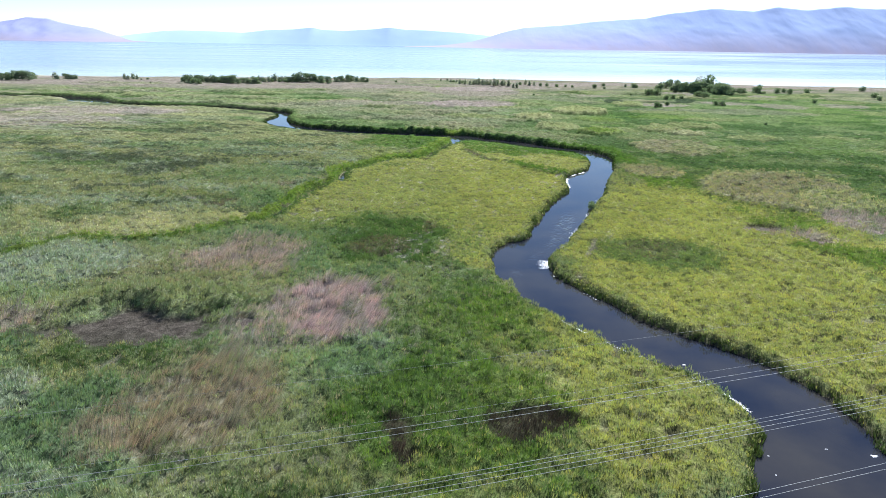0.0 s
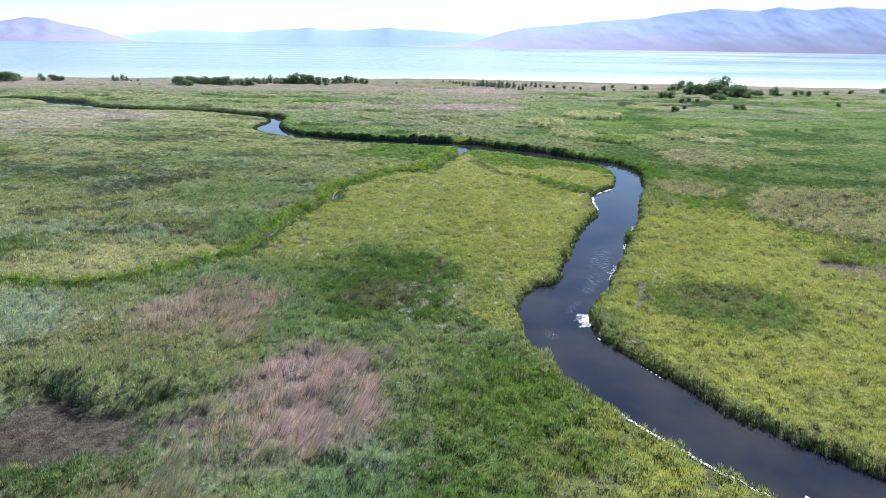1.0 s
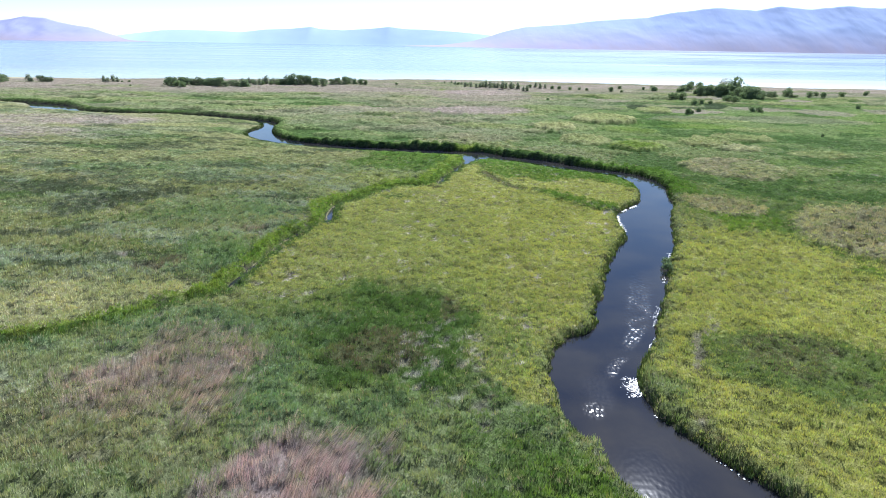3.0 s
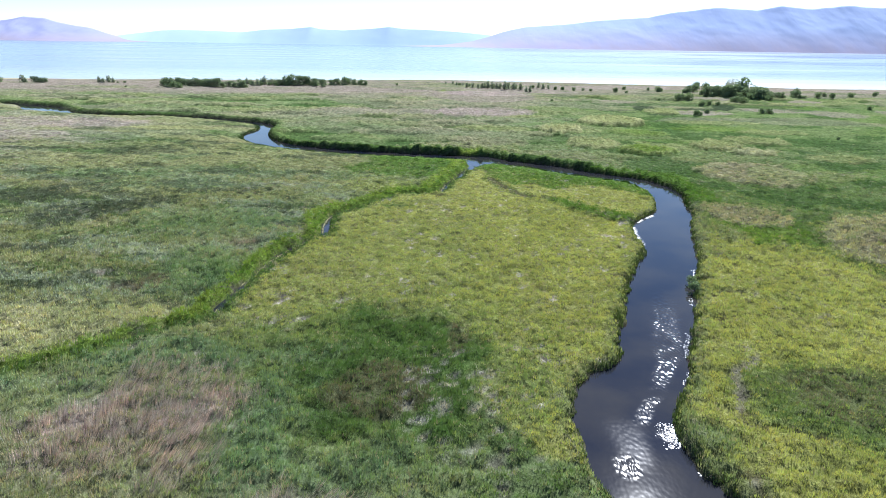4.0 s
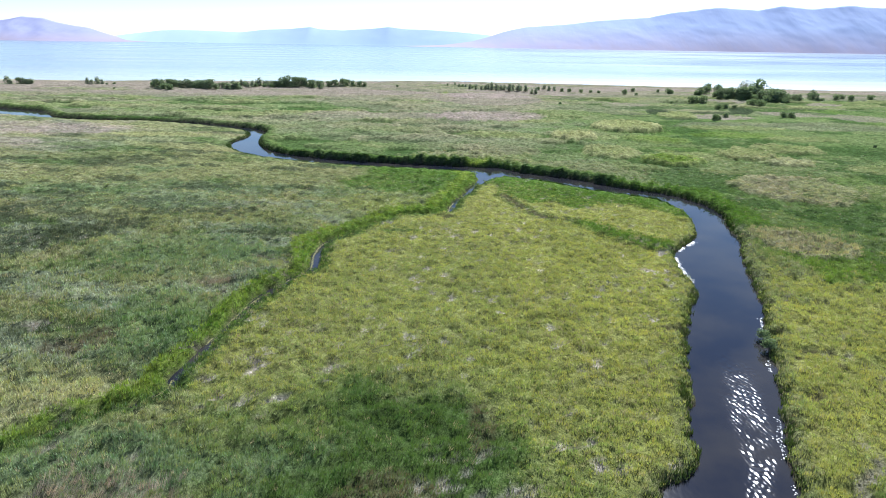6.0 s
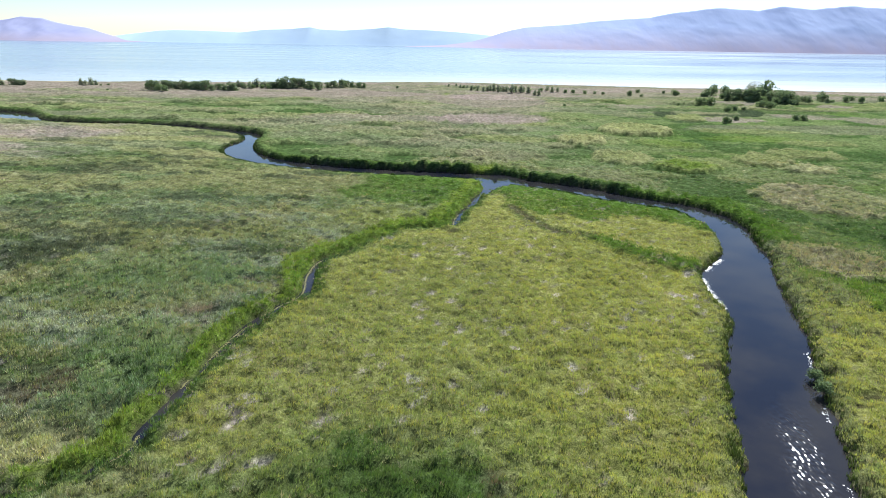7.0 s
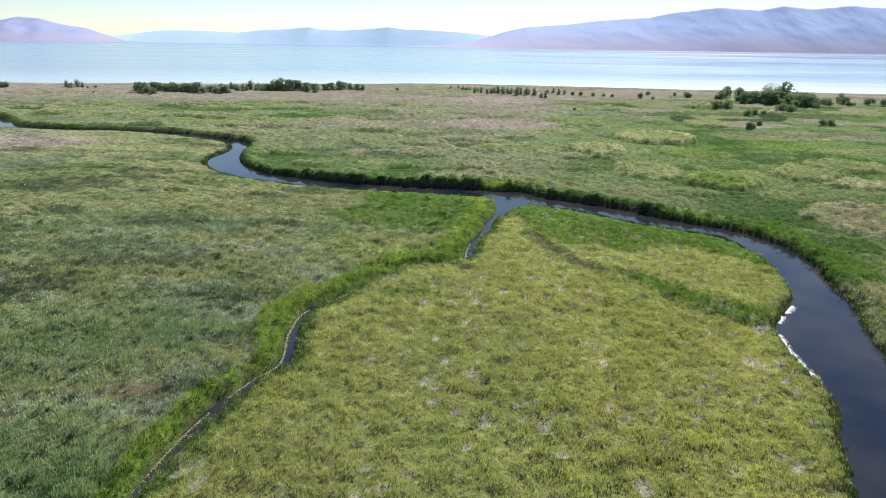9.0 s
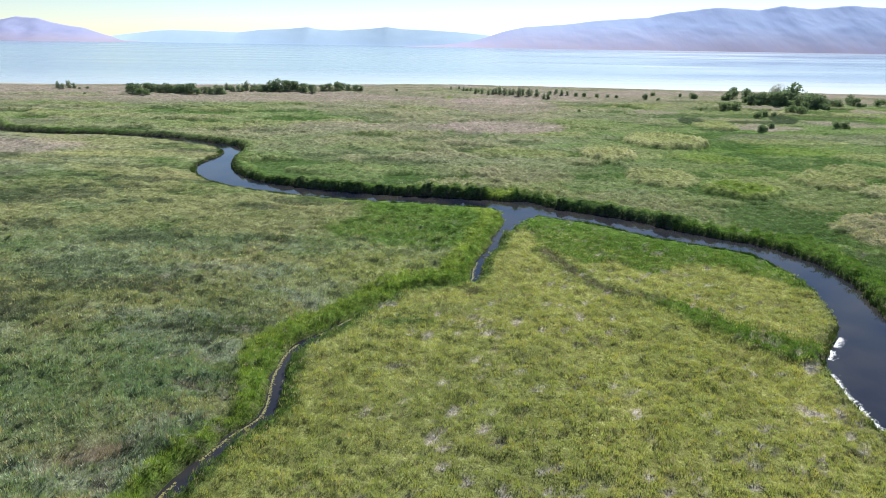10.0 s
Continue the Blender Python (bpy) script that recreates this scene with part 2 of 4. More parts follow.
def distance_map(lines):
    """Distance outside the edge of the water (negative inside), on a grid."""
    field = np.full((GNY, GNX), REACH, np.float32)
    for x, y, w in lines:
        i0, i1 = int((x - REACH - w - GX0) / GSTEP), int((x + REACH + w - GX0) / GSTEP) + 1
        j0, j1 = int((y - REACH - w - GY0) / GSTEP), int((y + REACH + w - GY0) / GSTEP) + 1
        i0, j0, i1, j1 = max(i0, 0), max(j0, 0), min(i1, GNX), min(j1, GNY)
        if i0 >= i1 or j0 >= j1:
            continue
        gx = GX0 + GSTEP * np.arange(i0, i1)[None]
        gy = GY0 + GSTEP * np.arange(j0, j1)[:, None]
        d = np.hypot(gx - x, gy - y) - w
        np.minimum(field[j0:j1, i0:i1], d, out=field[j0:j1, i0:i1])
    return field


def lookup(field, x, y):
    u, v = np.clip((x - GX0) / GSTEP, 0, GNX - 1.001), np.clip((y - GY0) / GSTEP, 0, GNY - 1.001)
    i, j = u.astype(int), v.astype(int)
    fu, fv = u - i, v - j
    d = (field[j, i] * (1 - fu) + field[j, i + 1] * fu) * (1 - fv) + (field[j + 1, i] * (1 - fu) + field[j + 1, i + 1] * fu) * fv
    out = (x < GX0) | (x > GX0 + GSTEP * GNX) | (y < GY0) | (y > GY0 + GSTEP * GNY)
    return np.where(out, REACH, d)


river_line = flowing(RIVER)
river_far_line = flowing(RIVER_FAR)
creek_line = flowing(CREEK)
swale_line = flowing(SWALE)
D_RIVER = distance_map(np.vstack([river_line, river_far_line]))
D_CREEK = distance_map(creek_line)
D_SWALE = distance_map(swale_line)


def river_d(x, y):
    return lookup(D_RIVER, x, y) + 1.1 * (fbm(x, y, 5.0, 5) - 0.5) + 0.9 * (vnoise(x, y, 1.4, 6) - 0.5)


def creek_d(x, y):
    return lookup(D_CREEK, x, y) + 0.8 * (fbm(x, y, 3.0, 8) - 0.5)


def inside(poly, x, y):
    """Whether points lie in a closed outline."""
    p = np.array(poly, float)
    q = np.roll(p, -1, axis=0)
    hit = np.zeros(x.shape, bool)
    for (x0, y0), (x1, y1) in zip(p, q):
        if y0 != y1:
            hit ^= ((y0 > y) != (y1 > y)) & (x < (x1 - x0) * (y - y0) / (y1 - y0) + x0)
    return hit


creek_near = creek_line[creek_line[:, 1] > 119.5][::12, :2]
river_near = river_line[(river_line[:, 1] > 92)][::15, :2]
FIELD = np.vstack([creek_near[:-1], [(-31, 117), (-25, 115), (-20, 119), (-13, 123), (-4, 121), (0, 109), (-1, 96), (4, 91)], river_near[:-12]])
FAR_SIDE = np.vstack([[(1500, -100), (16, -100)], river_line[::15, :2], river_far_line[::20, :2], [(-1500, 400), (-1500, 2000), (1500, 2000)]])

# linear base colours
YELLOW, GREEN, BRIGHT, DARK = (0.335, 0.352, 0.112), (0.23, 0.265, 0.135), (0.125, 0.205, 0.038), (0.06, 0.115, 0.035)
BLUE, MAUVE, TAN, PALE = (0.19, 0.265, 0.14), (0.4, 0.318, 0.315), (0.31, 0.295, 0.15), (0.28, 0.255, 0.23)
BROWN, CHAR, LIME, OLIVE, MOSS = (0.285, 0.248, 0.21), (0.13, 0.11, 0.1), (0.19, 0.27, 0.045), (0.255, 0.27, 0.13), (0.142, 0.202, 0.07)
SCORCH, ROSE, RANK, MEADOW = (0.06, 0.045, 0.042), (0.41, 0.325, 0.34), (0.095, 0.18, 0.03), (0.15, 0.21, 0.085)
UMBER, SILVER, LUSH, TEAL, DUSK, STRAW = (0.125, 0.11, 0.078), (0.29, 0.335, 0.255), (0.09, 0.152, 0.045), (0.15, 0.225, 0.12), (0.068, 0.088, 0.055), (0.32, 0.33, 0.15)
TAUPE, WILLOW = (0.32, 0.265, 0.215), (0.265, 0.3, 0.112)
SPRING, WET = (0.168, 0.225, 0.08), (0.04, 0.06, 0.035)
HAY, RUSSET = (0.37, 0.37, 0.205), (0.29, 0.268, 0.175)

# patches: centre, half sizes, turn in degrees, height factor, cover, strength
PATCHES, FAR_PATCHES = [], []


def sown(colour, *spots):
    PATCHES.append((colour, spots))


def sown_far(colour, *spots):
    FAR_PATCHES.append((colour, spots))


sown(YELLOW, (18, 56, 11, 20, 25, 0.9, 1, 0.8), (8, 42, 13, 7, 0, 0.9, 1, 0.5), (53, 112, 30, 52, -20, 0.9, 1, 0.95), (44, 70, 14, 22, 10, 0.9, 1, 0.9), (-56, 111, 15, 7, 12, 0.9, 1, 0.85))
sown(WILLOW, (-19.5, 193.5, 10.5, 8.5, 5, 1, 1, 0.8), (-11, 177, 5, 3.2, 0, 1, 1, 0.9), (-22, 172, 5, 6, -35, 1, 1, 0.5))
sown(GREEN, (-37, 77, 15, 3.0, 13, 3.0, 1, 0.9), (-58, 72, 14, 3.0, 16, 2.6, 1, 0.8), (4, 66, 9, 18, 10, 1.1, 1, 0.5), (-8, 78, 8, 14, 0, 1.1, 1, 0.5))
sown(BRIGHT, (6, 76, 4, 11, 20, 1.1, 1, 0.6), (3, 50, 10, 9, 0, 1, 1, 0.7), (-5, 58, 5, 10, 0, 1, 1, 0.6), (1, 70, 6, 10, 0, 1, 1, 0.5), (72, 98, 9, 6, -30, 0.9, 1, 0.8), (72, 121, 9, 7, -28, 1.0, 1, 0.7), (5, 225, 9, 9, 0, 1.2, 1, 0.4), (58, 165, 9, 14, 0, 1.1, 1, 0.9))
sown(WET, (143, 270, 10, 5, 0, 0.5, 0.8, 0.6))
sown(DARK, (-36.3, 128.5, 2, 4.1, 15, 1.9, 1, 0.95), (-36.9, 116.8, 1.8, 1.9, 0, 1.9, 1, 0.95), (1, 44, 13, 8, 0, 0.9, 1, 0.35), (-6, 60, 6, 11, 0, 1, 1, 0.4), (-66, 62, 20, 5, 10, 1.3, 1, 0.5), (113, 201, 10, 8, -28, 1.1, 1, 0.8))
sown(DARK, (122, 174, 12, 8, -30, 1.1, 1, 0.9), (143, 268, 19, 18, -25, 1.1, 1, 0.7), (150, 412, 60, 9, 0, 1.1, 1, 0.7), (102, 150, 8, 4, 0, 1, 1, 0.4))
sown(BLUE, (-66, 95, 13, 22, 10, 1.2, 1, 0.6), (-9, 60, 4, 5, 0, 1.1, 1, 0.9), (-36, 48, 6, 6, 0, 1.2, 1, 0.5), (-42, 133, 7, 12, 20, 1.2, 1, 0.5), (-50, 160, 16, 10, 0, 1.1, 1, 0.45), (-22, 68, 6, 10, 30, 1.1, 1, 0.5), (-70, 200, 28, 14, 0, 1.1, 1, 0.35))
sown(DUSK, (-78, 165.6, 12, 8.5, 25, 0.8, 1, 0.7), (-69, 173.8, 10, 4.5, 25, 0.8, 1, 0.65), (-94.5, 179, 6, 8, 25, 0.8, 1, 0.7), (-69, 145.4, 3.2, 4.6, 25, 0.8, 1, 0.75), (-93, 196, 6, 6, 25, 0.8, 1, 0.5), (-65.6, 207, 10, 4, 15, 0.8, 1, 0.45), (-106, 178, 14, 7, 5, 0.8, 1, 0.6))
sown(CHAR, (-38, 68.3, 11, 4.8, 14, 0.12, 0.5, 1), (-105, 292, 20, 4, 0, 0.9, 1, 0.4))
sown(MOSS, (37.2, 100, 11.5, 9.6, -12, 0.9, 1, 0.9))
sown(WILLOW, (-15, 135, 15, 36, -15, 0.85, 1, 0.65))
sown(SPRING, (-12, 105, 21, 17, 0, 0.9, 1, 0.85))
sown(RANK, (-14, 218, 15, 17, 0, 1.2, 1, 0.8))
sown(LUSH, (-9, 106, 9.5, 14.5, 0, 0.9, 0.95, 0.97), (2, 84, 5, 9, 10, 0.9, 1, 0.6), (0, 62, 10, 15, 0, 0.9, 1, 0.2), (-13, 172.3, 6.5, 0.9, -8, 1.2, 1, 0.8))
sown(TEAL, (-21, 99, 4.5, 10, 10, 1.1, 1, 0.7), (-36, 106.5, 15, 4, 10, 1.1, 1, 0.7), (-14, 89, 6, 3, 0, 1, 1, 0.5), (-40.4, 161.5, 6, 3, -35, 1.2, 1, 0.7), (-33, 148, 4, 4, 0, 1.2, 1, 0.5), (-38, 45, 12, 12, 0, 1.3, 1, 0.85), (-10, 62, 5, 7, 20, 1.2, 1, 0.8), (-60, 60, 14, 10, 0, 1.2, 1, 0.6))
sown(UMBER, (-46, 130, 2.3, 3, 25, 0.6, 0.8, 0.7), (-48.9, 126.5, 2.4, 2.5, 25, 0.6, 0.7, 0.75), (-12, 101, 4.5, 5, 0, 0.8, 0.9, 0.6), (-3, 113.5, 2, 4, 0, 0.7, 0.8, 0.5), (37.2, 102.5, 6.5, 5.5, 0, 0.9, 1, 0.42), (-49, 184.6, 3, 1.2, 0, 0.7, 0.9, 0.6), (-6.5, 187, 1.4, 3, 0, 0.9, 0.9, 0.7))
sown(RUSSET, (-41, 88, 12, 8, 15, 1, 1, 0.4), (-22, 84, 7, 6, 0, 1, 1, 0.25))
sown(SILVER, (-62, 92, 14, 12, 10, 1.1, 1, 0.8), (-48, 50, 8, 5, 0, 1.1, 1, 0.6), (-36, 40, 7, 4, 0, 1.1, 1, 0.5), (-9, 66, 3, 3, 0, 1.1, 1, 0.5))
sown(SCORCH, (7.8, 48.8, 3.6, 3.8, 0, 0.5, 0.6, 0.85), (-3.4, 46, 1.1, 4.2, 8, 0.5, 0.6, 0.85), (65, 118.6, 3.5, 4, -30, 0.4, 0.5, 0.75), (70, 108.4, 3, 3, -30, 0.4, 0.5, 0.75))
sown(ROSE, (-15.5, 76, 8.5, 11, 8, 0.7, 1, 1), (-20.5, 70, 8, 8.5, 35, 0.7, 1, 0.3))
sown(PALE, (0.2, 92.5, 1.0, 0.9, 0, 0.3, 0.5, 0.75), (27.5, 106, 0.35, 10, -20, 0.3, 0.3, 0.8), (-54.4, 134.7, 1.9, 1.4, 0, 0.3, 0.4, 0.9), (-37.1, 173.1, 2.2, 0.7, -25, 0.3, 0.4, 0.85), (-36, 158.2, 2.4, 0.9, -30, 0.5, 0.7, 0.6))
sown(HAY, (-58, 112.5, 20, 7.5, 10, 0.9, 1, 0.95))
sown(TAUPE, (-24.5, 53, 8.5, 10.8, 15, 0.7, 1, 0.75), (-41, 147, 1.8, 2.6, -20, 0.6, 0.8, 0.7))
sown(MAUVE, (-32.5, 95.5, 9.5, 8.8, 8, 0.7, 1, 0.66), (-60, 70, 9, 4, 0, 1, 1, 0.5))

sown_far(RUSSET, (84, 150, 19.5, 21, -25, 2.6, 1, 0.85), (58.5, 171, 9, 8, -18, 1.6, 1, 0.8), (82, 214, 15, 17, -20, 2.0, 1, 0.85), (56.5, 174, 5, 8, -25, 1.4, 1, 0.5), (11.8, 266, 14, 12, 0, 1.2, 1, 0.45))
sown_far(HAY, (93, 139, 9, 9, -25, 2.4, 1, 0.6), (88, 213, 7, 10, -25, 2.0, 1, 0.5), (96.5, 250, 9, 7, -28, 2.6, 1, 0.85))
sown_far(STRAW, (70.8, 327, 15.5, 16, -15, 4.0, 1, 0.75), (41.6, 297, 9, 9, -10, 3.6, 1, 0.85), (48.3, 263, 10, 11, -15, 3.2, 1, 0.6), (91.6, 263, 9, 12, -25, 3.2, 1, 0.55), (110.5, 274, 12, 9, -25, 3.2, 1, 0.5), (110, 376, 9, 13, 0, 3, 1, 0.6), (118, 330, 22, 7, 0, 2.2, 1, 0.35))
sown_far(STRAW, (130, 300, 14, 7, 0, 2.4, 1, 0.4), (122, 240, 12, 6, 0, 2, 1, 0.4), (-110, 289, 20, 5, 0, 1, 1, 0.7), (15, 300, 16, 8, 0, 2.2, 1, 0.4), (30, 345, 18, 8, 0, 2.4, 1, 0.4))
sown_far(LIME, (63.9, 251, 9.5, 9, -20, 3.0, 1, 0.65), (73, 294, 12, 10, -18, 2.6, 1, 0.35), (30, 468, 22, 5, 0, 1.2, 1, 0.5), (-6, 470, 4, 30, 0, 1, 1, 0.5), (110, 310, 20, 8, 0, 1.1, 1, 0.3))
sown_far(BROWN, (16, 362, 26, 22, 0, 1.2, 1, 0.85), (-38, 357, 36, 16, 0, 1, 1, 0.6), (20, 456, 34, 44, 0, 1, 1, 0.8), (-20, 290, 40, 12, -5, 1, 1, 0.2), (-140, 500, 90, 40, 0, 1, 1, 0.5), (-230, 520, 60, 30, 0, 1, 1, 0.6))
sown_far(MAUVE, (10, 362, 26, 13, 0, 1, 1, 0.4), (22, 480, 36, 20, 0, 1, 1, 0.45), (68, 113, 9, 4, -30, 0.4, 0.4, 0.55), (87, 122, 8, 10, -25, 0.5, 0.6, 0.75), (-190, 262, 50, 22, 0, 1, 1, 0.4), (-170, 300, 45, 16, 0, 1, 1, 0.5), (128, 368, 12, 5, 0, 1, 1, 0.5))
# bare sandy rises and dark wet channels before the thicket
sown_far(BROWN, (172, 465, 15, 12, -20, 0.8, 1, 0.8), (132, 374, 15, 11, -20, 1.2, 1, 0.8), (175, 390, 15, 11, -25, 1.1, 1, 0.7), (226, 447, 10, 14, -25, 0.8, 1, 0.8), (103, 434, 13, 12, -12, 0.9, 1, 0.6), (204, 377, 17, 16, -28, 1.1, 1, 0.6), (248, 387, 14, 15, -30, 1.1, 1, 0.6))
sown_far(WET, (107, 395, 6.5, 13, -15, 0.5, 0.8, 0.85), (157, 408, 6.5, 22, -22, 0.5, 0.8, 0.85), (138, 393, 16, 6, 0, 0.5, 0.8, 0.8), (104, 364, 10, 5, -10, 0.6, 0.8, 0.65), (90, 373, 7, 4, 0, 0.6, 0.9, 0.5), (190, 420, 22, 5, -8, 0.6, 0.9, 0.6))
NOOK = [(6, 235), (7, 206), (12, 199), (18, 200), (24, 193), (31, 198), (37, 196.5), (42, 189), (46, 181), (60, 181), (60, 215), (30, 222)]


def growth(x, y, dice=None):
    """Colour, height, cover and deadness of what grows at points of the plan."""
    n = len(x)
    wx, wy = x + 7 * (fbm(x, y, 11, 31) - 0.5), y + 9 * (fbm(x, y, 11, 37) - 0.5)
    col = np.empty((n, 3))
    col[:] = GREEN
    high, cover, dead = np.ones(n), np.ones(n), np.zeros(n)

    def lay(colour, m, h=1.0, c=1.0, d=0.0):
        m = np.clip(m, 0, 1) * np.ones(n)
        high[:] = high * (1 - m) + h * m
        cover[:] = cover * (1 - m) + c * m
        if dice is not None:  # single tufts belong to one kind or the other
            m = m + (0.8 - 0.6 * smooth(200, 320, y)) * ((dice.uniform(0, 1, n) < m) - m)
        col[:] = col * (1 - m[:, None]) + np.array(colour) * m[:, None]
        dead[:] = dead * (1 - m) + d * m

    broad, mid = fbm(x, y, 42, 3), fbm(x, y, 13, 4)
    lay(OLIVE, 0.8 * smooth(0.47, 0.58, broad))
    lay(BLUE, 0.5 * smooth(0.5, 0.6, fbm(x + 0.4 * y, y * 1.4, 26, 9)))
    lay(DARK, 0.65 * smooth(0.56, 0.66, fbm(x + 0.5 * y, y * 1.5, 16, 4)), 0.8)
    lay(TAN, 0.45 * smooth(0.56, 0.64, fbm(x + 0.3 * y, y * 1.6, 30, 10)) * smooth(120, 200, y), 1.1)
    far = inside(FAR_SIDE, wx, wy)
    north = far & (y - 0.35 * np.abs(x) > 170)
    east = smooth(30, 75, x - 0.1 * (y - 250)) * smooth(150, 185, wy)
    lay(MEADOW, 0.6 * far)
    calm = 1 - 0.8 * east * smooth(430, 380, wy)
    lay((0.115, 0.19, 0.05), 0.9 * far * east * smooth(520, 440, wy), 0.7)
    lay(DARK, 0.55 * far * east * smooth(0.54, 0.62, fbm(x * 0.6, y * 1.6, 20, 99)), 0.8)
    lay(OLIVE, 0.55 * far * east * smooth(0.54, 0.6, fbm(x * 0.6, y * 1.7, 26, 100)), 1.0)
    # colonies of taller growth with sharp wavy edges
    for size, seed, colour, low, tone, extra in ((46, 27, MEADOW, 0.48, 0.7, 0.3), (40, 12, TAN, 0.55, 0.2, 0.6), (30, 15, OLIVE, 0.53, 0.5, 0.6), (36, 19, BROWN, 0.55, 0.2, 0.4), (19, 23, DARK, 0.56, 0.8, -0.8)):
        m = far * smooth(125, 155, y + 0.2 * np.abs(x - 30)) * smooth(low, low + 0.014, fbm(x + 8 * (vnoise(x, y, 9, 29) - 0.5), y * 1.9, size, seed))
        m = m * (calm if colour in (TAN, BROWN, OLIVE) else 1)
        lay(colour, tone * m, 1)
        high[:] += extra * m * calm
    lay(BROWN, far * 0.35 * smooth(0.5, 0.6, fbm(x, y * 2.5, 60, 14)) * smooth(270, 350, wy), 0.9)
    inland = 420 + 60 * smooth(40, 120, x)
    lay(BROWN, 0.95 * far * smooth(inland, inland + 70, wy) * (0.4 + 1.0 * smooth(0.3, 0.65, fbm(x, y * 3, 50, 16))), 0.8)
    lay(MAUVE, 0.35 * (~far) * smooth(190, 260, wy) * smooth(-90, -150, wx))
    lay(LUSH, 0.5 * (~far) * smooth(112, 130, y) * smooth(0.5, 0.6, fbm(x * 0.6, y * 1.7, 13, 95)), 0.9)
    lay(YELLOW, 0.92 * inside(FIELD, x + 7 * (fbm(x, y, 8, 51) - 0.5), y + 7 * (fbm(x, y, 8, 53) - 0.5)), 0.85)
    west_marsh = (~far) * smooth(112, 130, y) * (~inside(FIELD, x, y))
    lay(SILVER, 0.6 * west_marsh * smooth(0.53, 0.6, fbm(x * 0.8 + 0.3 * y, y * 1.5, 8, 96)) * smooth(230, 180, y))
    lay(OLIVE, 0.7 * west_marsh * smooth(0.52, 0.58, fbm(x * 0.7, y * 1.4, 15, 97)))
    lay(DUSK, 0.7 * west_marsh * smooth(0.59, 0.65, fbm(x * 0.7, y * 1.7, 9, 98)), 0.7)
    for k, (colour, spots) in enumerate(PATCHES + FAR_PATCHES):
        for px, py, rx, ry, turn, h, c, strength in spots:
            mound = k >= len(PATCHES) and h > 1.4
            ca, sa = math.cos(radians(turn)), math.sin(radians(turn))
            loose = 0.4 if k >= len(PATCHES) else 1.0
            dx, dy = x + loose * (wx - x) - px, y + loose * (wy - y) - py
            e = np.hypot((dx * ca + dy * sa) / rx, (dy * ca - dx * sa) / ry)
            ragged = (0.3 if k >= len(PATCHES) else 1.3 if colour in (CHAR, SCORCH, DARK, BRIGHT, GREEN, LUSH, TEAL, DUSK) else 0.35 if colour == MOSS else 0.55) * (fbm(x, y, 5.0, 61 + k) - 0.5)
            crisp = 0.07 if k >= len(PATCHES) else 0.32 if colour in (MAUVE, TAUPE) else 0.22 if colour == ROSE else 0.5 if colour in (SPRING, WILLOW) else 0.35 if colour == HAY else 0.25 if colour in (LUSH, MOSS, TEAL) else 0.12
            if k >= len(PATCHES) and h > 1.4:  # domed mounds
                h = 1.1 * h * (0.72 + 0.28 * np.sqrt(np.clip(1 - e * e, 0, 1)))
            if colour in (MAUVE, ROSE, TAUPE):  # green shoots come through
                strength = strength * (0.55 + 0.5 * smooth(0.36, 0.55, fbm(x + 0.5 * y, y - 0.5 * x, 3.5, 77)))
            if mound:  # base shade round the foot, painted as a dark green hem
                lay(LUSH, 0.55 * smooth(1.26, 1.08, e + ragged), 0.9)
            lay(colour, strength * smooth(0.97 + crisp, 0.97 - crisp, e + ragged), h, c, 1.0 if colour in (MAUVE, TAUPE, CHAR, SCORCH, ROSE) else 0.0)
            if mound:  # paler along the rim
                lay(HAY, 0.45 * strength * smooth(0.62, 0.8, e + ragged) * smooth(1.0, 0.93, e + ragged), h)
    rd, cd, sd = river_d(x, y), creek_d(x, y), lookup(D_SWALE, x, y)
    # rank green growth along the water
    strong = smooth(-70, 0, x)  # the wall of rushes is lower to the west
    lay(BRIGHT, (0.35 + 0.45 * strong) * smooth(6.0, 2.5, rd + 2 * (mid - 0.5)) * far * smooth(180, 200, y), 1.5 + 1.1 * strong)
    # far bank's unlit face: its shade laid on as a dark strip by the water
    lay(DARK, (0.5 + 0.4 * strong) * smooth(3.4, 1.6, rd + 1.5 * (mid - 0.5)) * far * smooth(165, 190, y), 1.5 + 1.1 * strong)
    lay(RANK, 0.8 * smooth(16.0, 8.0, rd + 9 * (fbm(x, y, 9, 75) - 0.5)) * (~far) * smooth(190, 206, y) * smooth(-30, -22, x), 1.0)
    lay(RANK, 0.8 * smooth(7.0, 3.5, rd + 3 * (mid - 0.5)) * (~far) * smooth(192, 202, y) * smooth(-50, -25, x), 1.0)
    lay(GREEN, 0.55 * smooth(2.5, 0.6, rd) * (y < 190), 1.1)
    west = x < creek_side(y)
    slim = 3.4 - 1.9 * smooth(142, 168, y)  # the band narrows downstream
    lay(LIME, 0.95 * smooth(8.0, 6.0, slim * (cd + 3 * (mid - 0.5))) * west, 1.05)
    lay(RANK, 0.5 * smooth(4.0, 2.0, slim * (cd + 3 * (fbm(x, y, 5, 71) - 0.5))) * west, 1.3)
    lay(BRIGHT, 0.6 * smooth(2.6, 1.2, cd + 2 * (fbm(x, y, 5, 71) - 0.5)) * (~west), 1.1)
    lay(DARK, 0.7 * smooth(2.4, 1.0, cd + 2 * (fbm(x, y, 4, 72) - 0.5)) * (x > creek_side(y)), 1.1)
    lay(RANK, 0.8 * inside(NOOK, x + 5 * (fbm(x, y, 7, 93) - 0.5), y + 5 * (fbm(x, y, 7, 94) - 0.5)), 1.25)
    damp = sd + 1.4 * (fbm(x, y, 4, 73) - 0.5)
    lay(RANK, 0.9 * smooth(1.3, 0.5, damp) * smooth(187, 181, y), 2.2)
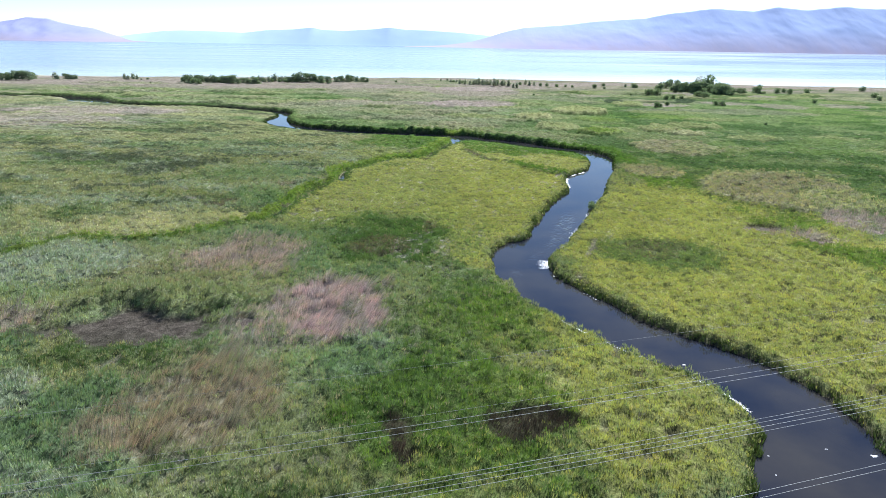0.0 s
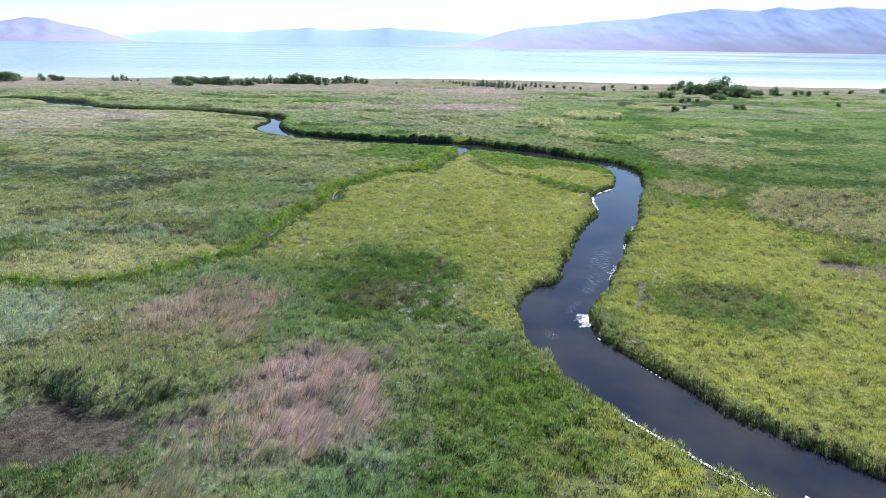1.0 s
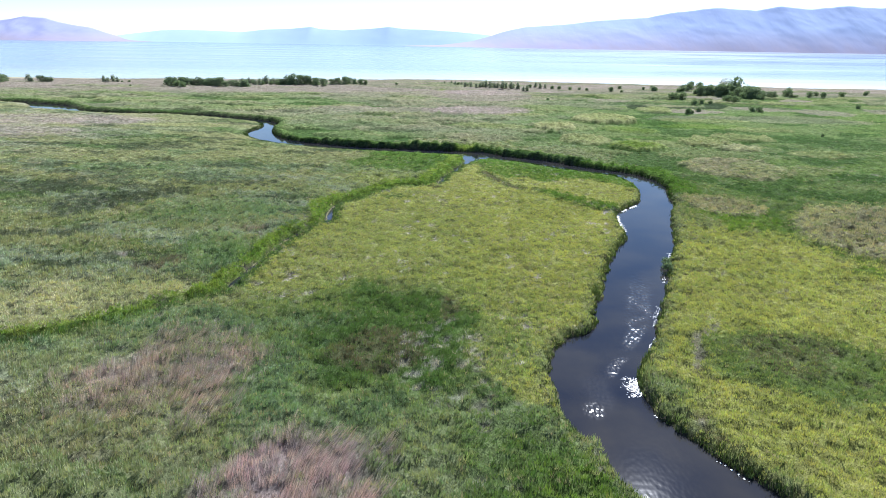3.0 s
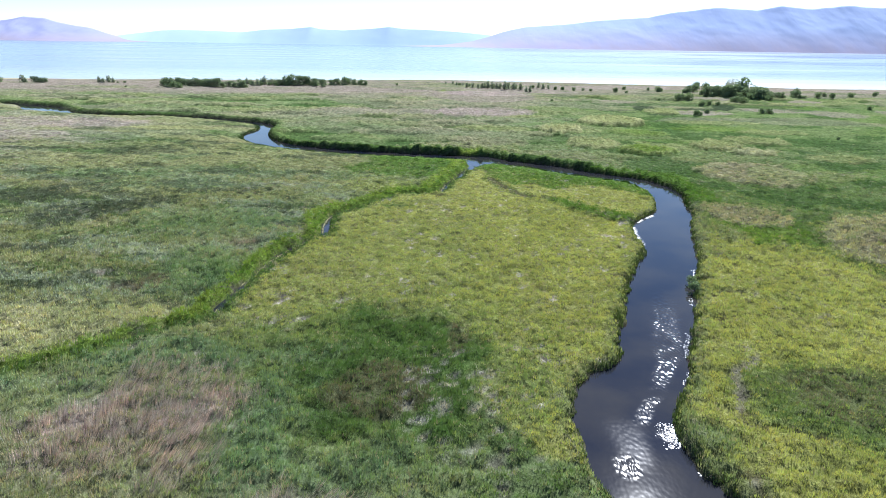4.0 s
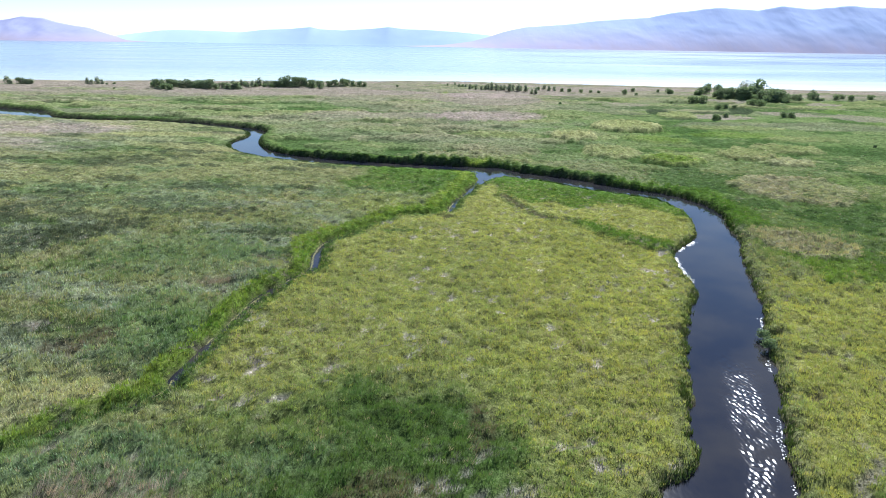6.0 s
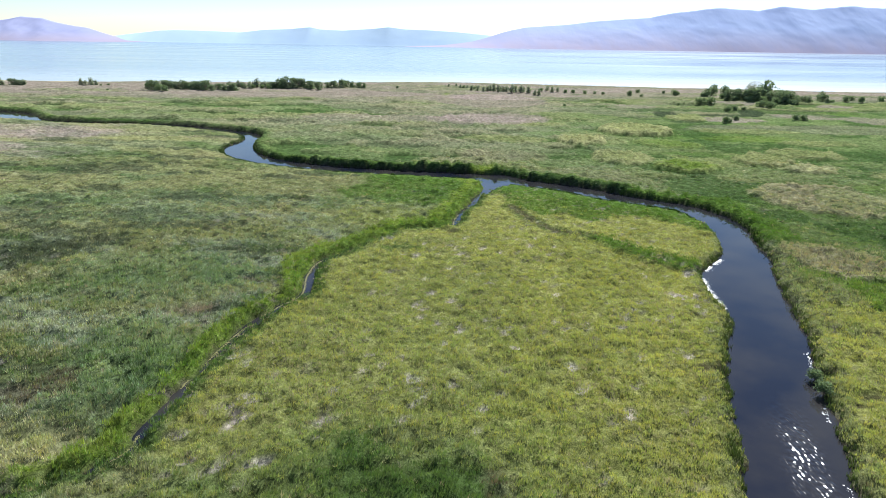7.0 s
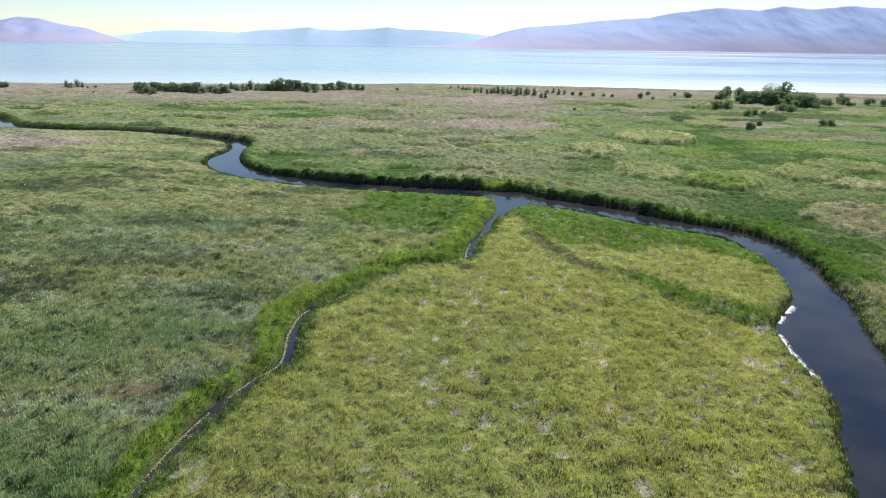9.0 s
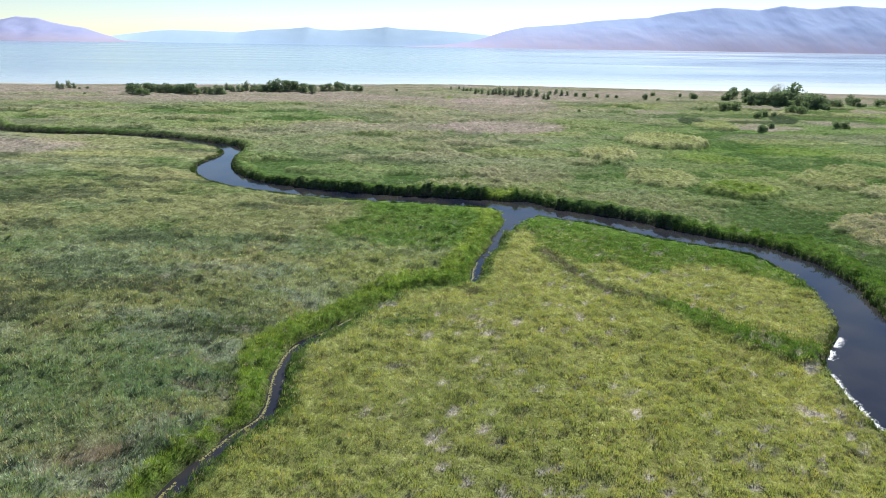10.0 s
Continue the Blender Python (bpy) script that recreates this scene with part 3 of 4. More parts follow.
    lay(LUSH, 0.6 * smooth(2.2, 0.8, damp) * smooth(181, 187, y), 1.2)
    lay(UMBER, 0.75 * smooth(0.9, 0.3, damp) * smooth(179, 185, y), 0.9, 0.8)
    # the near bank of the cross reach stays low
    high[:] *= 1 - (0.65 + 0.25 * smooth(290, 340, y)) * smooth(7.0, 3.0, rd) * (~far) * (y > 195)
    # bare pale pans between the tufts
    pans = smooth(0.71, 0.78, fbm(x, y, 1.0, 81, 2)) * smooth(0.36, 0.5, fbm(x, y, 24, 83)) * inside(FIELD, x, y) * (cover > 0.9)
    lay(PALE, pans, 0.5, 0.25)
    pans = smooth(0.68, 0.76, fbm(x, y * 1.4, 1.6, 185, 2)) * smooth(0.42, 0.55, fbm(x, y, 16, 187)) * (x > 20) * (y < 150) * (cover > 0.9)
    lay(UMBER, 0.8 * pans, 0.35, 0.45)
    pans = smooth(0.75, 0.8, fbm(x, y, 1.4, 85, 2)) * smooth(0.52, 0.64, fbm(x, y, 18, 87)) * (y < 220) * (cover > 0.9)
    lay(PALE, 0.7 * pans, 0.5, 0.4)
    litter_bits = smooth(0.6, 0.66, fbm(x, y, 0.9, 89, 2)) * smooth(1.0, 0.7, np.hypot((x + 4) / 6, (y - 101) / 12))
    lay((0.4, 0.38, 0.34), 0.95 * litter_bits, 0.6, 0.5)
    dead[:] *= y < 240
    col[:] *= (0.86 + 0.28 * fbm(x, y, 5.0, 91))[:, None] * np.array((1.06, 1.06, 0.98))
    return col, high, cover, dead, rd, cd


def creek_side(y):
    order = np.argsort(creek_line[:, 1])
    return np.interp(y, creek_line[order, 1], creek_line[order, 0])


def soil(x, y, rd=None, cd=None):
    """Height of the ground: a low marsh, the bed of the river and the creek, the fall to the lake."""
    rd = river_d(x, y) if rd is None else rd
    cd = creek_d(x, y) if cd is None else cd
    z = -0.75 + 0.35 * (fbm(x, y, 18, 41) - 0.5) + 0.18 * (vnoise(x, y, 2.2, 43) - 0.5)
    z = z + 1.1 * smooth(300, 420, y) * smooth(610, 540, y) * (fbm(x, y * 1.6, 55, 45) - 0.4)
    z = z + 0.7 * np.exp(-((y - shore(x) + 14) / 9.0) ** 2) * smooth(0.35, 0.75, fbm(x, y, 45, 47))
    z = np.where(rd < 1.0, np.minimum(z, WATER + 0.45 * rd), z)
    z = np.where(cd < 1.0, np.minimum(z, WATER + 1.1 * cd), z)
    return np.where(y > shore(x) - 4, np.minimum(z, WATER - 0.1 * (y - shore(x))), z)


def canopy(x, y, high, cover, rd, cd):
    """How far the matted growth lifts the visible surface above the soil: rounded clumps, falling away to the water and to bare pans."""
    clump = fbm(x, y, 1.3, 111, 3)
    even = smooth(180, 300, y)
    uneven = 0.6 + 0.2 * smooth(105, 130, y) - (0.1 + 0.2 * smooth(105, 130, y)) * inside(FIELD, x, y) - (0.05 + 0.2 * smooth(105, 130, y)) * (x > 8)
    lift = high * (0.4 + 0.15 * even + (uneven - 0.3 * uneven * even) * smooth(0.2, 0.8, clump)) * (0.75 + 0.5 * fbm(x, y, 7, 113))
    hummock, _ = domes(x + 1.2 * (fbm(x, y, 3.5, 155) - 0.5), y, 2.8, 157)
    lift = lift + np.clip(high, 0.3, 1.0) * (0.58 + 0.1 * even) * (smooth(0.85, 0.1, hummock) - 0.45)
    edge = smooth(0.1, 1.0, np.minimum(rd, cd * 1.3))
    lift = lift * (0.3 + 0.7 * smooth(5, 60, shore(x) - y))
    return 0.9 * np.maximum(lift, 0.02) * edge * (0.15 + 0.85 * cover), clump


def shore(x):
    line = np.interp(x, [-900, -370, -223, -140, -45, 45, 140, 230, 310, 400, 900], [480, 560, 590, 610, 636, 636, 623, 614, 600, 596, 560])
    return line + 9 * (fbm(x, x * 0, 90, 49) - 0.5)


# ---- building blocks ----
def mesh_of(name, verts, faces, material, tint=None, flat=True):
    """A mesh of triangles or quads from arrays, with a colour for each vertex."""
    me = bpy.data.meshes.new(name)
    verts, faces = np.asarray(verts, np.float32), np.asarray(faces, np.int32)
    k = faces.shape[1]
    me.vertices.add(len(verts))
    me.vertices.foreach_set("co", verts.ravel())
    me.loops.add(faces.size)
    me.loops.foreach_set("vertex_index", faces.ravel())
    me.polygons.add(len(faces))
    me.polygons.foreach_set("loop_start", np.arange(0, faces.size, k, dtype=np.int32))
    if not flat:
        me.polygons.foreach_set("use_smooth", np.ones(len(faces), bool))
    me.update(calc_edges=True)
    if tint is not None:
        a = me.attributes.new("tint", "FLOAT_COLOR", "POINT")
        a.data.foreach_set("color", np.c_[tint, np.ones(len(tint))].astype(np.float32).ravel())
    me.materials.append(material)
    return me


def grid_faces(nx, ny):
    i = np.arange((ny - 1) * (nx - 1))
    a = (i // (nx - 1)) * nx + i % (nx - 1)
    return np.c_[a, a + 1, a + nx + 1, a + nx]


def part(name, me, parent, label=""):
    ob = new(name, me)
    ob.parent = parent
    return tagged(ob, label)


# ---- ground ----
def stepped(*runs):
    """Coordinates whose steps change evenly along each run (start, end, first step, last step)."""
    out = []
    for a, b, s0, s1 in runs:
        n = max(2, round(2 * (b - a) / (s0 + s1)))
        w = np.linspace(s0, s1, n)
        out.append(a + np.concatenate([[0], np.cumsum(w)[:-1]]) * (b - a) / w.sum())
    return np.concatenate(out + [[runs[-1][1]]])


gx = stepped((-5200, -300, 260, 3), (-300, -85, 2.8, 0.95), (-85, 85, 0.95, 0.95), (85, 300, 0.95, 2.8), (300, 5200, 3, 260))
gy = stepped((-400, -70, 30, 2.5), (-70, 28, 1.8, 1.0), (28, 255, 0.9, 0.9), (255, 640, 0.9, 2.4), (640, 1000, 2.5, 40))
X, Y = [a.ravel() for a in np.meshgrid(gx, gy)]
col, high, cover, dead, rd, cd = growth(X, Y)
lift, clump = canopy(X, Y, high, cover, rd, cd)
Z = soil(X, Y, rd, cd) + lift * (0.72 + 0.28 * smooth(110, 230, Y)) * (Y < shore(X) - 5)
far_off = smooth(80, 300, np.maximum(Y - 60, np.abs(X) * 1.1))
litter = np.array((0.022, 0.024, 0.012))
# near ground darkened: litter, plus shade between the tufts put into its colour
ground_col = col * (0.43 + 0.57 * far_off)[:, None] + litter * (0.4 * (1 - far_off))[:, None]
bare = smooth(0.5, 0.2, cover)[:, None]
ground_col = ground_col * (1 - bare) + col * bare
ground_col = ground_col * (1 - 0.3 * far_off)[:, None]  # far sward darkened in colour for self-shadowing the smooth ground lacks
mud = smooth(0.7, 0.1, np.minimum(rd, cd + 0.4))[:, None]
ground_col = ground_col * (1 - mud) + np.array((0.05, 0.042, 0.034)) * mud
beach = smooth(-10, -2, Y - shore(X))[:, None]
ground_col = ground_col * (1 - beach) + np.array((0.5, 0.47, 0.44)) * beach
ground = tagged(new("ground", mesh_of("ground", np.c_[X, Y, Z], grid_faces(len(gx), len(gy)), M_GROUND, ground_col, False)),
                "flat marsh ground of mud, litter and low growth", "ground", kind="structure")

# ---- river and lake ----
wx = stepped((-420, 0, 12, 1.5), (0, 45, 0.5, 0.5), (45, 140, 1, 10))
wy = stepped((-70, 85, 6, 1), (85, 145, 0.5, 0.5), (145, 440, 1, 10))
X, Y = [a.ravel() for a in np.meshgrid(wx, wy)]
# wind touches the river below the bend; elsewhere it lies nearly still
streak = np.abs(X - np.interp(Y, [97, 98.5, 103.7, 110, 122, 137], [14.6, 15.6, 18.4, 21.5, 25.4, 29.8]) + 1.5 * (fbm(X, Y, 5, 135) - 0.5))
breeze = smooth(1.0, 0.45, streak / np.interp(Y, [97, 104, 110, 122, 137], [0.9, 1.4, 1.9, 2.5, 2.6])) * smooth(97, 98, Y) * smooth(134, 116, Y) * smooth(0.2, 0.5, fbm(X, Y, 2.6, 137))
spot = smooth(1.3, 0.7, np.hypot(X - 11.8, (Y - 91.2) / 1.5))
nook = smooth(1.5, 0.9, np.hypot(X - 17.2, Y - 95.8))
blurred = smooth(1.1, 0.3, np.abs(X - 13.0) / np.interp(Y, [90, 97.5], [1.4, 2.8])) * smooth(89.5, 93, Y) * smooth(99.5, 96.5, Y)
sheen = 0.045 + np.maximum(np.maximum(0.085 * breeze, 0.085 * np.maximum(spot, nook)), 0.045 * blurred)
ripple = 0.012 + 0.02 * fbm(X, Y, 16, 131) + np.maximum(np.maximum(0.04 * blurred, 0.36 * nook), np.maximum(0.42 * spot, np.interp(Y, [97, 104, 115, 125, 135], [0.4, 0.48, 0.58, 0.75, 0.95]) * breeze))
river = tagged(new("water_river", mesh_of("water_river", np.c_[X, Y, np.full(len(X), WATER)], grid_faces(len(wx), len(wy)), M_RIVER, None, False)),
               "dark still river water winding through the marsh", "river", kind="structure")
lx, ly = np.linspace(-5200, 5200, 60), np.linspace(585, 5150, 40)
X, Y = [a.ravel() for a in np.meshgrid(lx, ly)]
lake = tagged(new("water_lake", mesh_of("water_lake", np.c_[X, Y, np.full(len(X), WATER - 0.05)], grid_faces(len(lx), len(ly)), M_LAKE, None, False)),
              "wide pale cyan lake shining under a hazy sky", "lake", kind="structure")


for name, values in (("ripple", ripple), ("sheen", sheen)):
    a = river.data.attributes.new(name, "FLOAT", "POINT")
    a.data.foreach_set("value", values.astype(np.float32))


# ---- far hills ----
def hills(name, label, profile, near, back, material, seed, rough, bulge=1.35, jag=0.06, fine=200):
    """A range whose skyline follows a few heights (x, height), with spurs and gullies that run down to the lake."""
    px, ph = np.array(profile, float).T
    xs = np.linspace(px[0], px[-1], fine)
    v = np.linspace(0, 1, fine // 6)
    X, V = [a.ravel() for a in np.meshgrid(xs, v)]
    top = np.interp(X, px, ph)
    rise = np.where(V < 0.75, (V / 0.75) ** bulge, 1 - 0.5 * (V - 0.75) / 0.25)
    D = V * (back - near)
    wander = 130 * (fbm(X, D, 260, seed + 5) - 0.5)
    spur = 0.6 * (1 - np.abs(2 * fbm(X + wander + 0.6 * D, D * 0.5, 330, seed + 1, 2) - 1)) + 0.4 * (1 - np.abs(2 * fbm(X - wander + 0.5 * D, D * 0.6, 110, seed + 7, 4) - 1))
    fold = np.sin(np.pi * np.clip(V / 0.78, 0, 1)) ** 0.8
    top = top * (1 + jag * (fbm(X, X * 0, 140, seed + 3, 4) - 0.5))
    z = top * (rise + rough * 0.32 * (spur - 0.72) * fold) + top * 0.022 * (fbm(X, D, 110, seed + 2) - 0.5) * np.minimum(rise * 3, 1) * fold
    me = mesh_of(name, np.c_[X, near + (back - near) * V, z + WATER - 1], grid_faces(len(xs), len(v)), material, None, False)
    return tagged(new(name, me), label, "hills", kind="structure")


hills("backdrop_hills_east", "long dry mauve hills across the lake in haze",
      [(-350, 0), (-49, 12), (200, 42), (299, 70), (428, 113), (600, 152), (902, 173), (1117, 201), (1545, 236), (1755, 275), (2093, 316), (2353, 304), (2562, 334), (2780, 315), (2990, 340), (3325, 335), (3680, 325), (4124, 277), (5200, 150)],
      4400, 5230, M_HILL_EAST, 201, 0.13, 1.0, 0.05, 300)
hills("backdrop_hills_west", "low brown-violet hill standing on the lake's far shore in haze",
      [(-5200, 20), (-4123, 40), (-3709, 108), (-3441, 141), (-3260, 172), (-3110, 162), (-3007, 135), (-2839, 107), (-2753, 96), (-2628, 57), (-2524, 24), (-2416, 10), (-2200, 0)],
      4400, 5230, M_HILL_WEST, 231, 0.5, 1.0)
hills("backdrop_hills_far", "faint mountains far beyond the lake, coloured blue for haze",
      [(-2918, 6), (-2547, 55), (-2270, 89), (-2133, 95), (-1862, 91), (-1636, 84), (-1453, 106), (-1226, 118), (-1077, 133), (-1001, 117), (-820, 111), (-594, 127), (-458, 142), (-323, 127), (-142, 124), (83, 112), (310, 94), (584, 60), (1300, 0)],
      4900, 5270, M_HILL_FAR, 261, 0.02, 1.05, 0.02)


# ---- reeds and grass ----
def blades(x, y, z, height, spread, width, lean, tints, count, rng, flare=1.0):
    """Tufts of single-triangle blades. Returns vertices, faces and tints."""
    n = len(x)
    rep = lambda a: np.repeat(a, count)
    ang, rad = rng.uniform(0, 2 * np.pi, n * count), np.sqrt(rng.uniform(0, 1, n * count))
    bx, by = rep(x) + np.cos(ang) * rad * rep(spread), rep(y) + np.sin(ang) * rad * rep(spread)
    h = rep(height) * rng.uniform(0.6, 1.15, n * count)
    out = rep(spread * flare) * rng.uniform(-0.2, 0.7, n * count)
    tx = bx + np.cos(ang) * out + rep(lean[:, 0]) * h
    ty = by + np.sin(ang) * out + rep(lean[:, 1]) * h
    turn = rng.uniform(0, np.pi, n * count)
    wx, wy = np.cos(turn) * rep(width) * 0.5, np.sin(turn) * rep(width) * 0.5
    bz = rep(z)
    v = np.empty((n * count, 3, 3), np.float32)
    v[:, 0] = np.c_[bx - wx, by - wy, bz]
    v[:, 1] = np.c_[bx + wx, by + wy, bz]
    v[:, 2] = np.c_[tx, ty, bz + h]
    t = np.repeat(np.repeat(tints, count, axis=0), 3, axis=0)
    return v.reshape(-1, 3), np.arange(n * count * 3).reshape(-1, 3), t


def sow():
    """Points of the plan that carry a tuft: dense where the camera's way passes, thinner and larger away from it."""
    rng = np.random.default_rng(7)
    xs, ys, sizes = [], [], []
    for y0, y1, half, step, base in ((24, 260, 212, 0.3, 50.0), (260, 400, 330, 0.85, 150.0), (400, 626, 480, 1.5, 300.0)):
        gx, gy = np.meshgrid(np.arange(-half, half, step), np.arange(y0, y1, step))
        x, y = gx.ravel() + rng.uniform(-0.5, 0.5, gx.size) * step, gy.ravel() + rng.uniform(-0.5, 0.5, gx.size) * step
        depth = np.maximum(np.maximum(36.0, np.abs(x) / 0.74), y - 106)
        seen = (np.abs(x) < 0.78 * y + 8) & (y < shore(x) - 5)
        keep = np.minimum(1, (base / depth) ** 1.8)
        ok = seen & (rng.uniform(0, 1, len(x)) < keep)
        xs.append(x[ok]), ys.append(y[ok]), sizes.append((step / 0.3) ** 0.6 * keep[ok] ** -0.42)
    # a thinner sowing to both sides and behind, where the way only begins
    gx, gy = np.meshgrid(np.arange(-110, 110, 1.15), np.arange(-60, 150, 1.15))
    x, y = gx.ravel() + rng.uniform(-0.45, 0.45, gx.size), gy.ravel() + rng.uniform(-0.45, 0.45, gx.size)
    ok = (np.abs(x) > 0.78 * y + 8) | (y < 24)
    xs.append(x[ok]), ys.append(y[ok]), sizes.append(np.full(ok.sum(), 2.0))
    return np.concatenate(xs), np.concatenate(ys), np.concatenate(sizes), rng


tx, ty, size, rng = sow()
col, high, cover, dead, rd, cd = growth(tx, ty, rng)
lift, clump = canopy(tx, ty, high, cover, rd, cd)
ok = (np.minimum(rd - 0.15, cd - 0.1) > 0) & (rng.uniform(0, 1, len(tx)) < cover * (0.45 + 0.75 * smooth(0.25, 0.6, clump)))
tx, ty, size, col, high, cover, dead, rd, cd, clump, lift = [a[ok] for a in (tx, ty, size, col, high, cover, dead, rd, cd, clump, lift)]
n = len(tx)
away = smooth(125, 250, ty)
bush, which_bush = domes(tx + 0.5 * (fbm(tx, ty, 1.5, 151) - 0.5), ty, 0.95, 153)
bush = smooth(0.8, 0.1, bush)
_, which_hummock = domes(tx + 1.2 * (fbm(tx, ty, 3.5, 155) - 0.5), ty, 2.8, 157)
tz = soil(tx, ty, rd, cd) + lift - 0.12 + np.clip(high, 0.4, 1.3) * np.where(inside(FIELD, tx, ty), 0.65, np.where(tx > 20, 0.85, 0.7)) * (bush - 0.5) * (1 - 0.3 * away) * np.where(dead > 0.5, 0.3, 1.0)
tall = 0.42 * (0.55 + 0.45 * np.minimum(high, 1.3)) * (0.6 + 0.8 * clump) * rng.uniform(0.7, 1.3, n) * np.minimum(size, 1.7) ** 0.35
tall = tall * (1 - 0.58 * away) * np.where(inside(FIELD, tx, ty) | (tx > 20), 0.8, 1.0)
tall = np.where(dead > 0.5, tall * (0.7 + 2.0 * smooth(0.4, 0.65, high)), tall)
flare = np.where(inside(FIELD, tx, ty) | (tx > 20), 0.45, 1.0) + 0.9 * away
gust = fbm(tx, ty, 6, 121)
limp = np.where(dead > 0.5, 1.0, np.clip(1.2 - 6.5 * (col[:, 0] - col[:, 2]), 0.15, 1)) * (1 - 0.6 * smooth(1.2, 2.2, size)) * np.where(tx > 20, 0.3, 1.0)
lean = np.c_[0.1 + 0.9 * (gust - 0.45), -0.05 + 0.7 * (fbm(tx, ty, 6, 123) - 0.5)] * limp[:, None] + np.where(dead > 0.5, 1.0, 0.0)[:, None] * np.c_[0.3 + 0.7 * (fbm(tx, ty, 7, 125) - 0.5), 0.15 + 0.5 * (fbm(tx, ty, 7, 127) - 0.5)]
# far tufts get a dimmer tint, standing for the shade among them
tint = (1.15 - 0.17 * smooth(180, 330, ty))[:, None] * col * (1 + rng.uniform(-1, 1.05, (n, 1)) * (0.14 + 0.14 * away)[:, None]) * (1 + rng.uniform(-0.08, 0.08, (n, 3)))
tint = tint * (0.84 + 0.2 * which_bush + 0.16 * which_hummock)[:, None] * np.c_[0.93 + 0.1 * which_bush + 0.06 * which_hummock, np.ones(n), 1.04 - 0.08 * which_bush]
straw = (rng.uniform(0, 1, n) < (0.05 * inside(FIELD, tx, ty) + 0.025) * (0.3 + 1.6 * smooth(0.45, 0.65, fbm(tx, ty, 7, 159)))) & (dead < 0.5)
tint = np.where(straw[:, None], np.array((0.42, 0.37, 0.24)) * rng.uniform(0.7, 1.2, (n, 1)), tint)
kind = np.where(dead > 0.5, 1, np.where(ty < 260, 0, 2))
COUNTS = (8, 10, 4)
for which, name, label, material in (
        (0, "reed_bed", "yellow-green reeds and sedge standing in dense tufts", M_REED),
        (1, "dead_reeds", "dry mauve-brown dead reeds leaning in the wind", M_DEAD),
        (2, "marsh_grass", "rough green and straw-coloured grass reaching to the shore", M_REED)):
    s = kind == which
    v, f, t = blades(tx[s], ty[s], tz[s], tall[s], 0.24 * size[s], (0.036 if which == 1 else 0.062) * size[s] * (1 + 0.35 * away[s]), lean[s], tint[s], COUNTS[which], rng, flare[s])
    tagged(new(name, mesh_of(name, v, f, material, t)), label, "reeds", kind="stuff")

# rank rushes that hang over the cut banks
line = np.vstack([river_line, river_far_line[river_far_line[:, 1] < 340]])
side = np.gradient(line[:, :2], axis=0)
side = np.c_[-side[:, 1], side[:, 0]] / np.hypot(side[:, 0], side[:, 1])[:, None]
bx, by = [], []
for sign in (-1, 1):
    for off in np.arange(0.0, 1.5, 0.3):
        p = line[:, :2] + sign * side * (line[:, 2] + off)[:, None]
        p = p + rng.uniform(-0.25, 0.25, p.shape)
        bx.append(p[:, 0]), by.append(p[:, 1])
bx, by = np.concatenate(bx), np.concatenate(by)
near = (by > 26) & (np.abs(bx) < 0.78 * by + 8)
bx, by = bx[near], by[near]
rd, cd = river_d(bx, by), creek_d(bx, by)
ok = (rd > 0.02) & (rd < 1.7) & (cd > 0.3)
bx, by, rd, cd = bx[ok], by[ok], rd[ok], cd[ok]
far = inside(FAR_SIDE, bx, by)
col, high, cover, dead, _, _ = growth(bx, by)
h = np.where(far & (by > 180), 0.85, 0.62) * (1 - 0.45 * smooth(-78, -90, bx)) * (0.6 + 0.7 * fbm(bx, by, 4, 141)) * rng.uniform(0.7, 1.2, len(bx))
# rushes on the far bank are tinted dark for the shade on their near side
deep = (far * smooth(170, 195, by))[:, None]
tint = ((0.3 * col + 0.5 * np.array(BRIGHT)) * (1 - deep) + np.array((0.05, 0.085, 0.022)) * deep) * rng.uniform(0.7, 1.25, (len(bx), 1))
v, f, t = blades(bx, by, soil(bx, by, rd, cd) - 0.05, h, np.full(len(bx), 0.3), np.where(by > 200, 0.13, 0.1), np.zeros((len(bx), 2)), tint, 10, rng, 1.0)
tagged(new("bank_rushes", mesh_of("bank_rushes", v, f, M_RUSH, t)), "green rushes overhanging the river banks, the far bank's shade in their colour", "reeds", kind="stuff")


# ---- trees and shrubs at the shore ----
def cloud(name, blobs, leaves, leaf, colour, seed):
    """A crown of small leaf clumps scattered through several overlapping masses, ragged outside."""
    rng = np.random.default_rng(seed)
    b = np.array(blobs, float)
    which = rng.choice(len(b), leaves, p=b[:, 3] ** 2 / (b[:, 3] ** 2).sum())
    d = rng.normal(size=(leaves, 3))
    d /= np.linalg.norm(d, axis=1)[:, None]
    r = b[which, 3] * rng.uniform(0.45, 1.08, leaves) ** 0.6
    c = b[which, :3] + d * r[:, None] * (1, 1, 0.9)
    c[:, 2] = np.maximum(c[:, 2], 0.15)
    u, w = rng.normal(size=(2, leaves, 3))
    u /= np.linalg.norm(u, axis=1)[:, None]
    w /= np.linalg.norm(w, axis=1)[:, None]
    s = leaf * rng.uniform(0.6, 1.4, (leaves, 1))
    v = np.stack([c - u * s, c + w * s, c + u * s, c - w * s], 1)
    t = np.repeat(np.array(colour) * rng.uniform(0.7, 1.35, (leaves, 1)), 4, axis=0)
    return mesh_of(name, v.reshape(-1, 3), np.arange(leaves * 4).reshape(-1, 4), M_TREE, t)


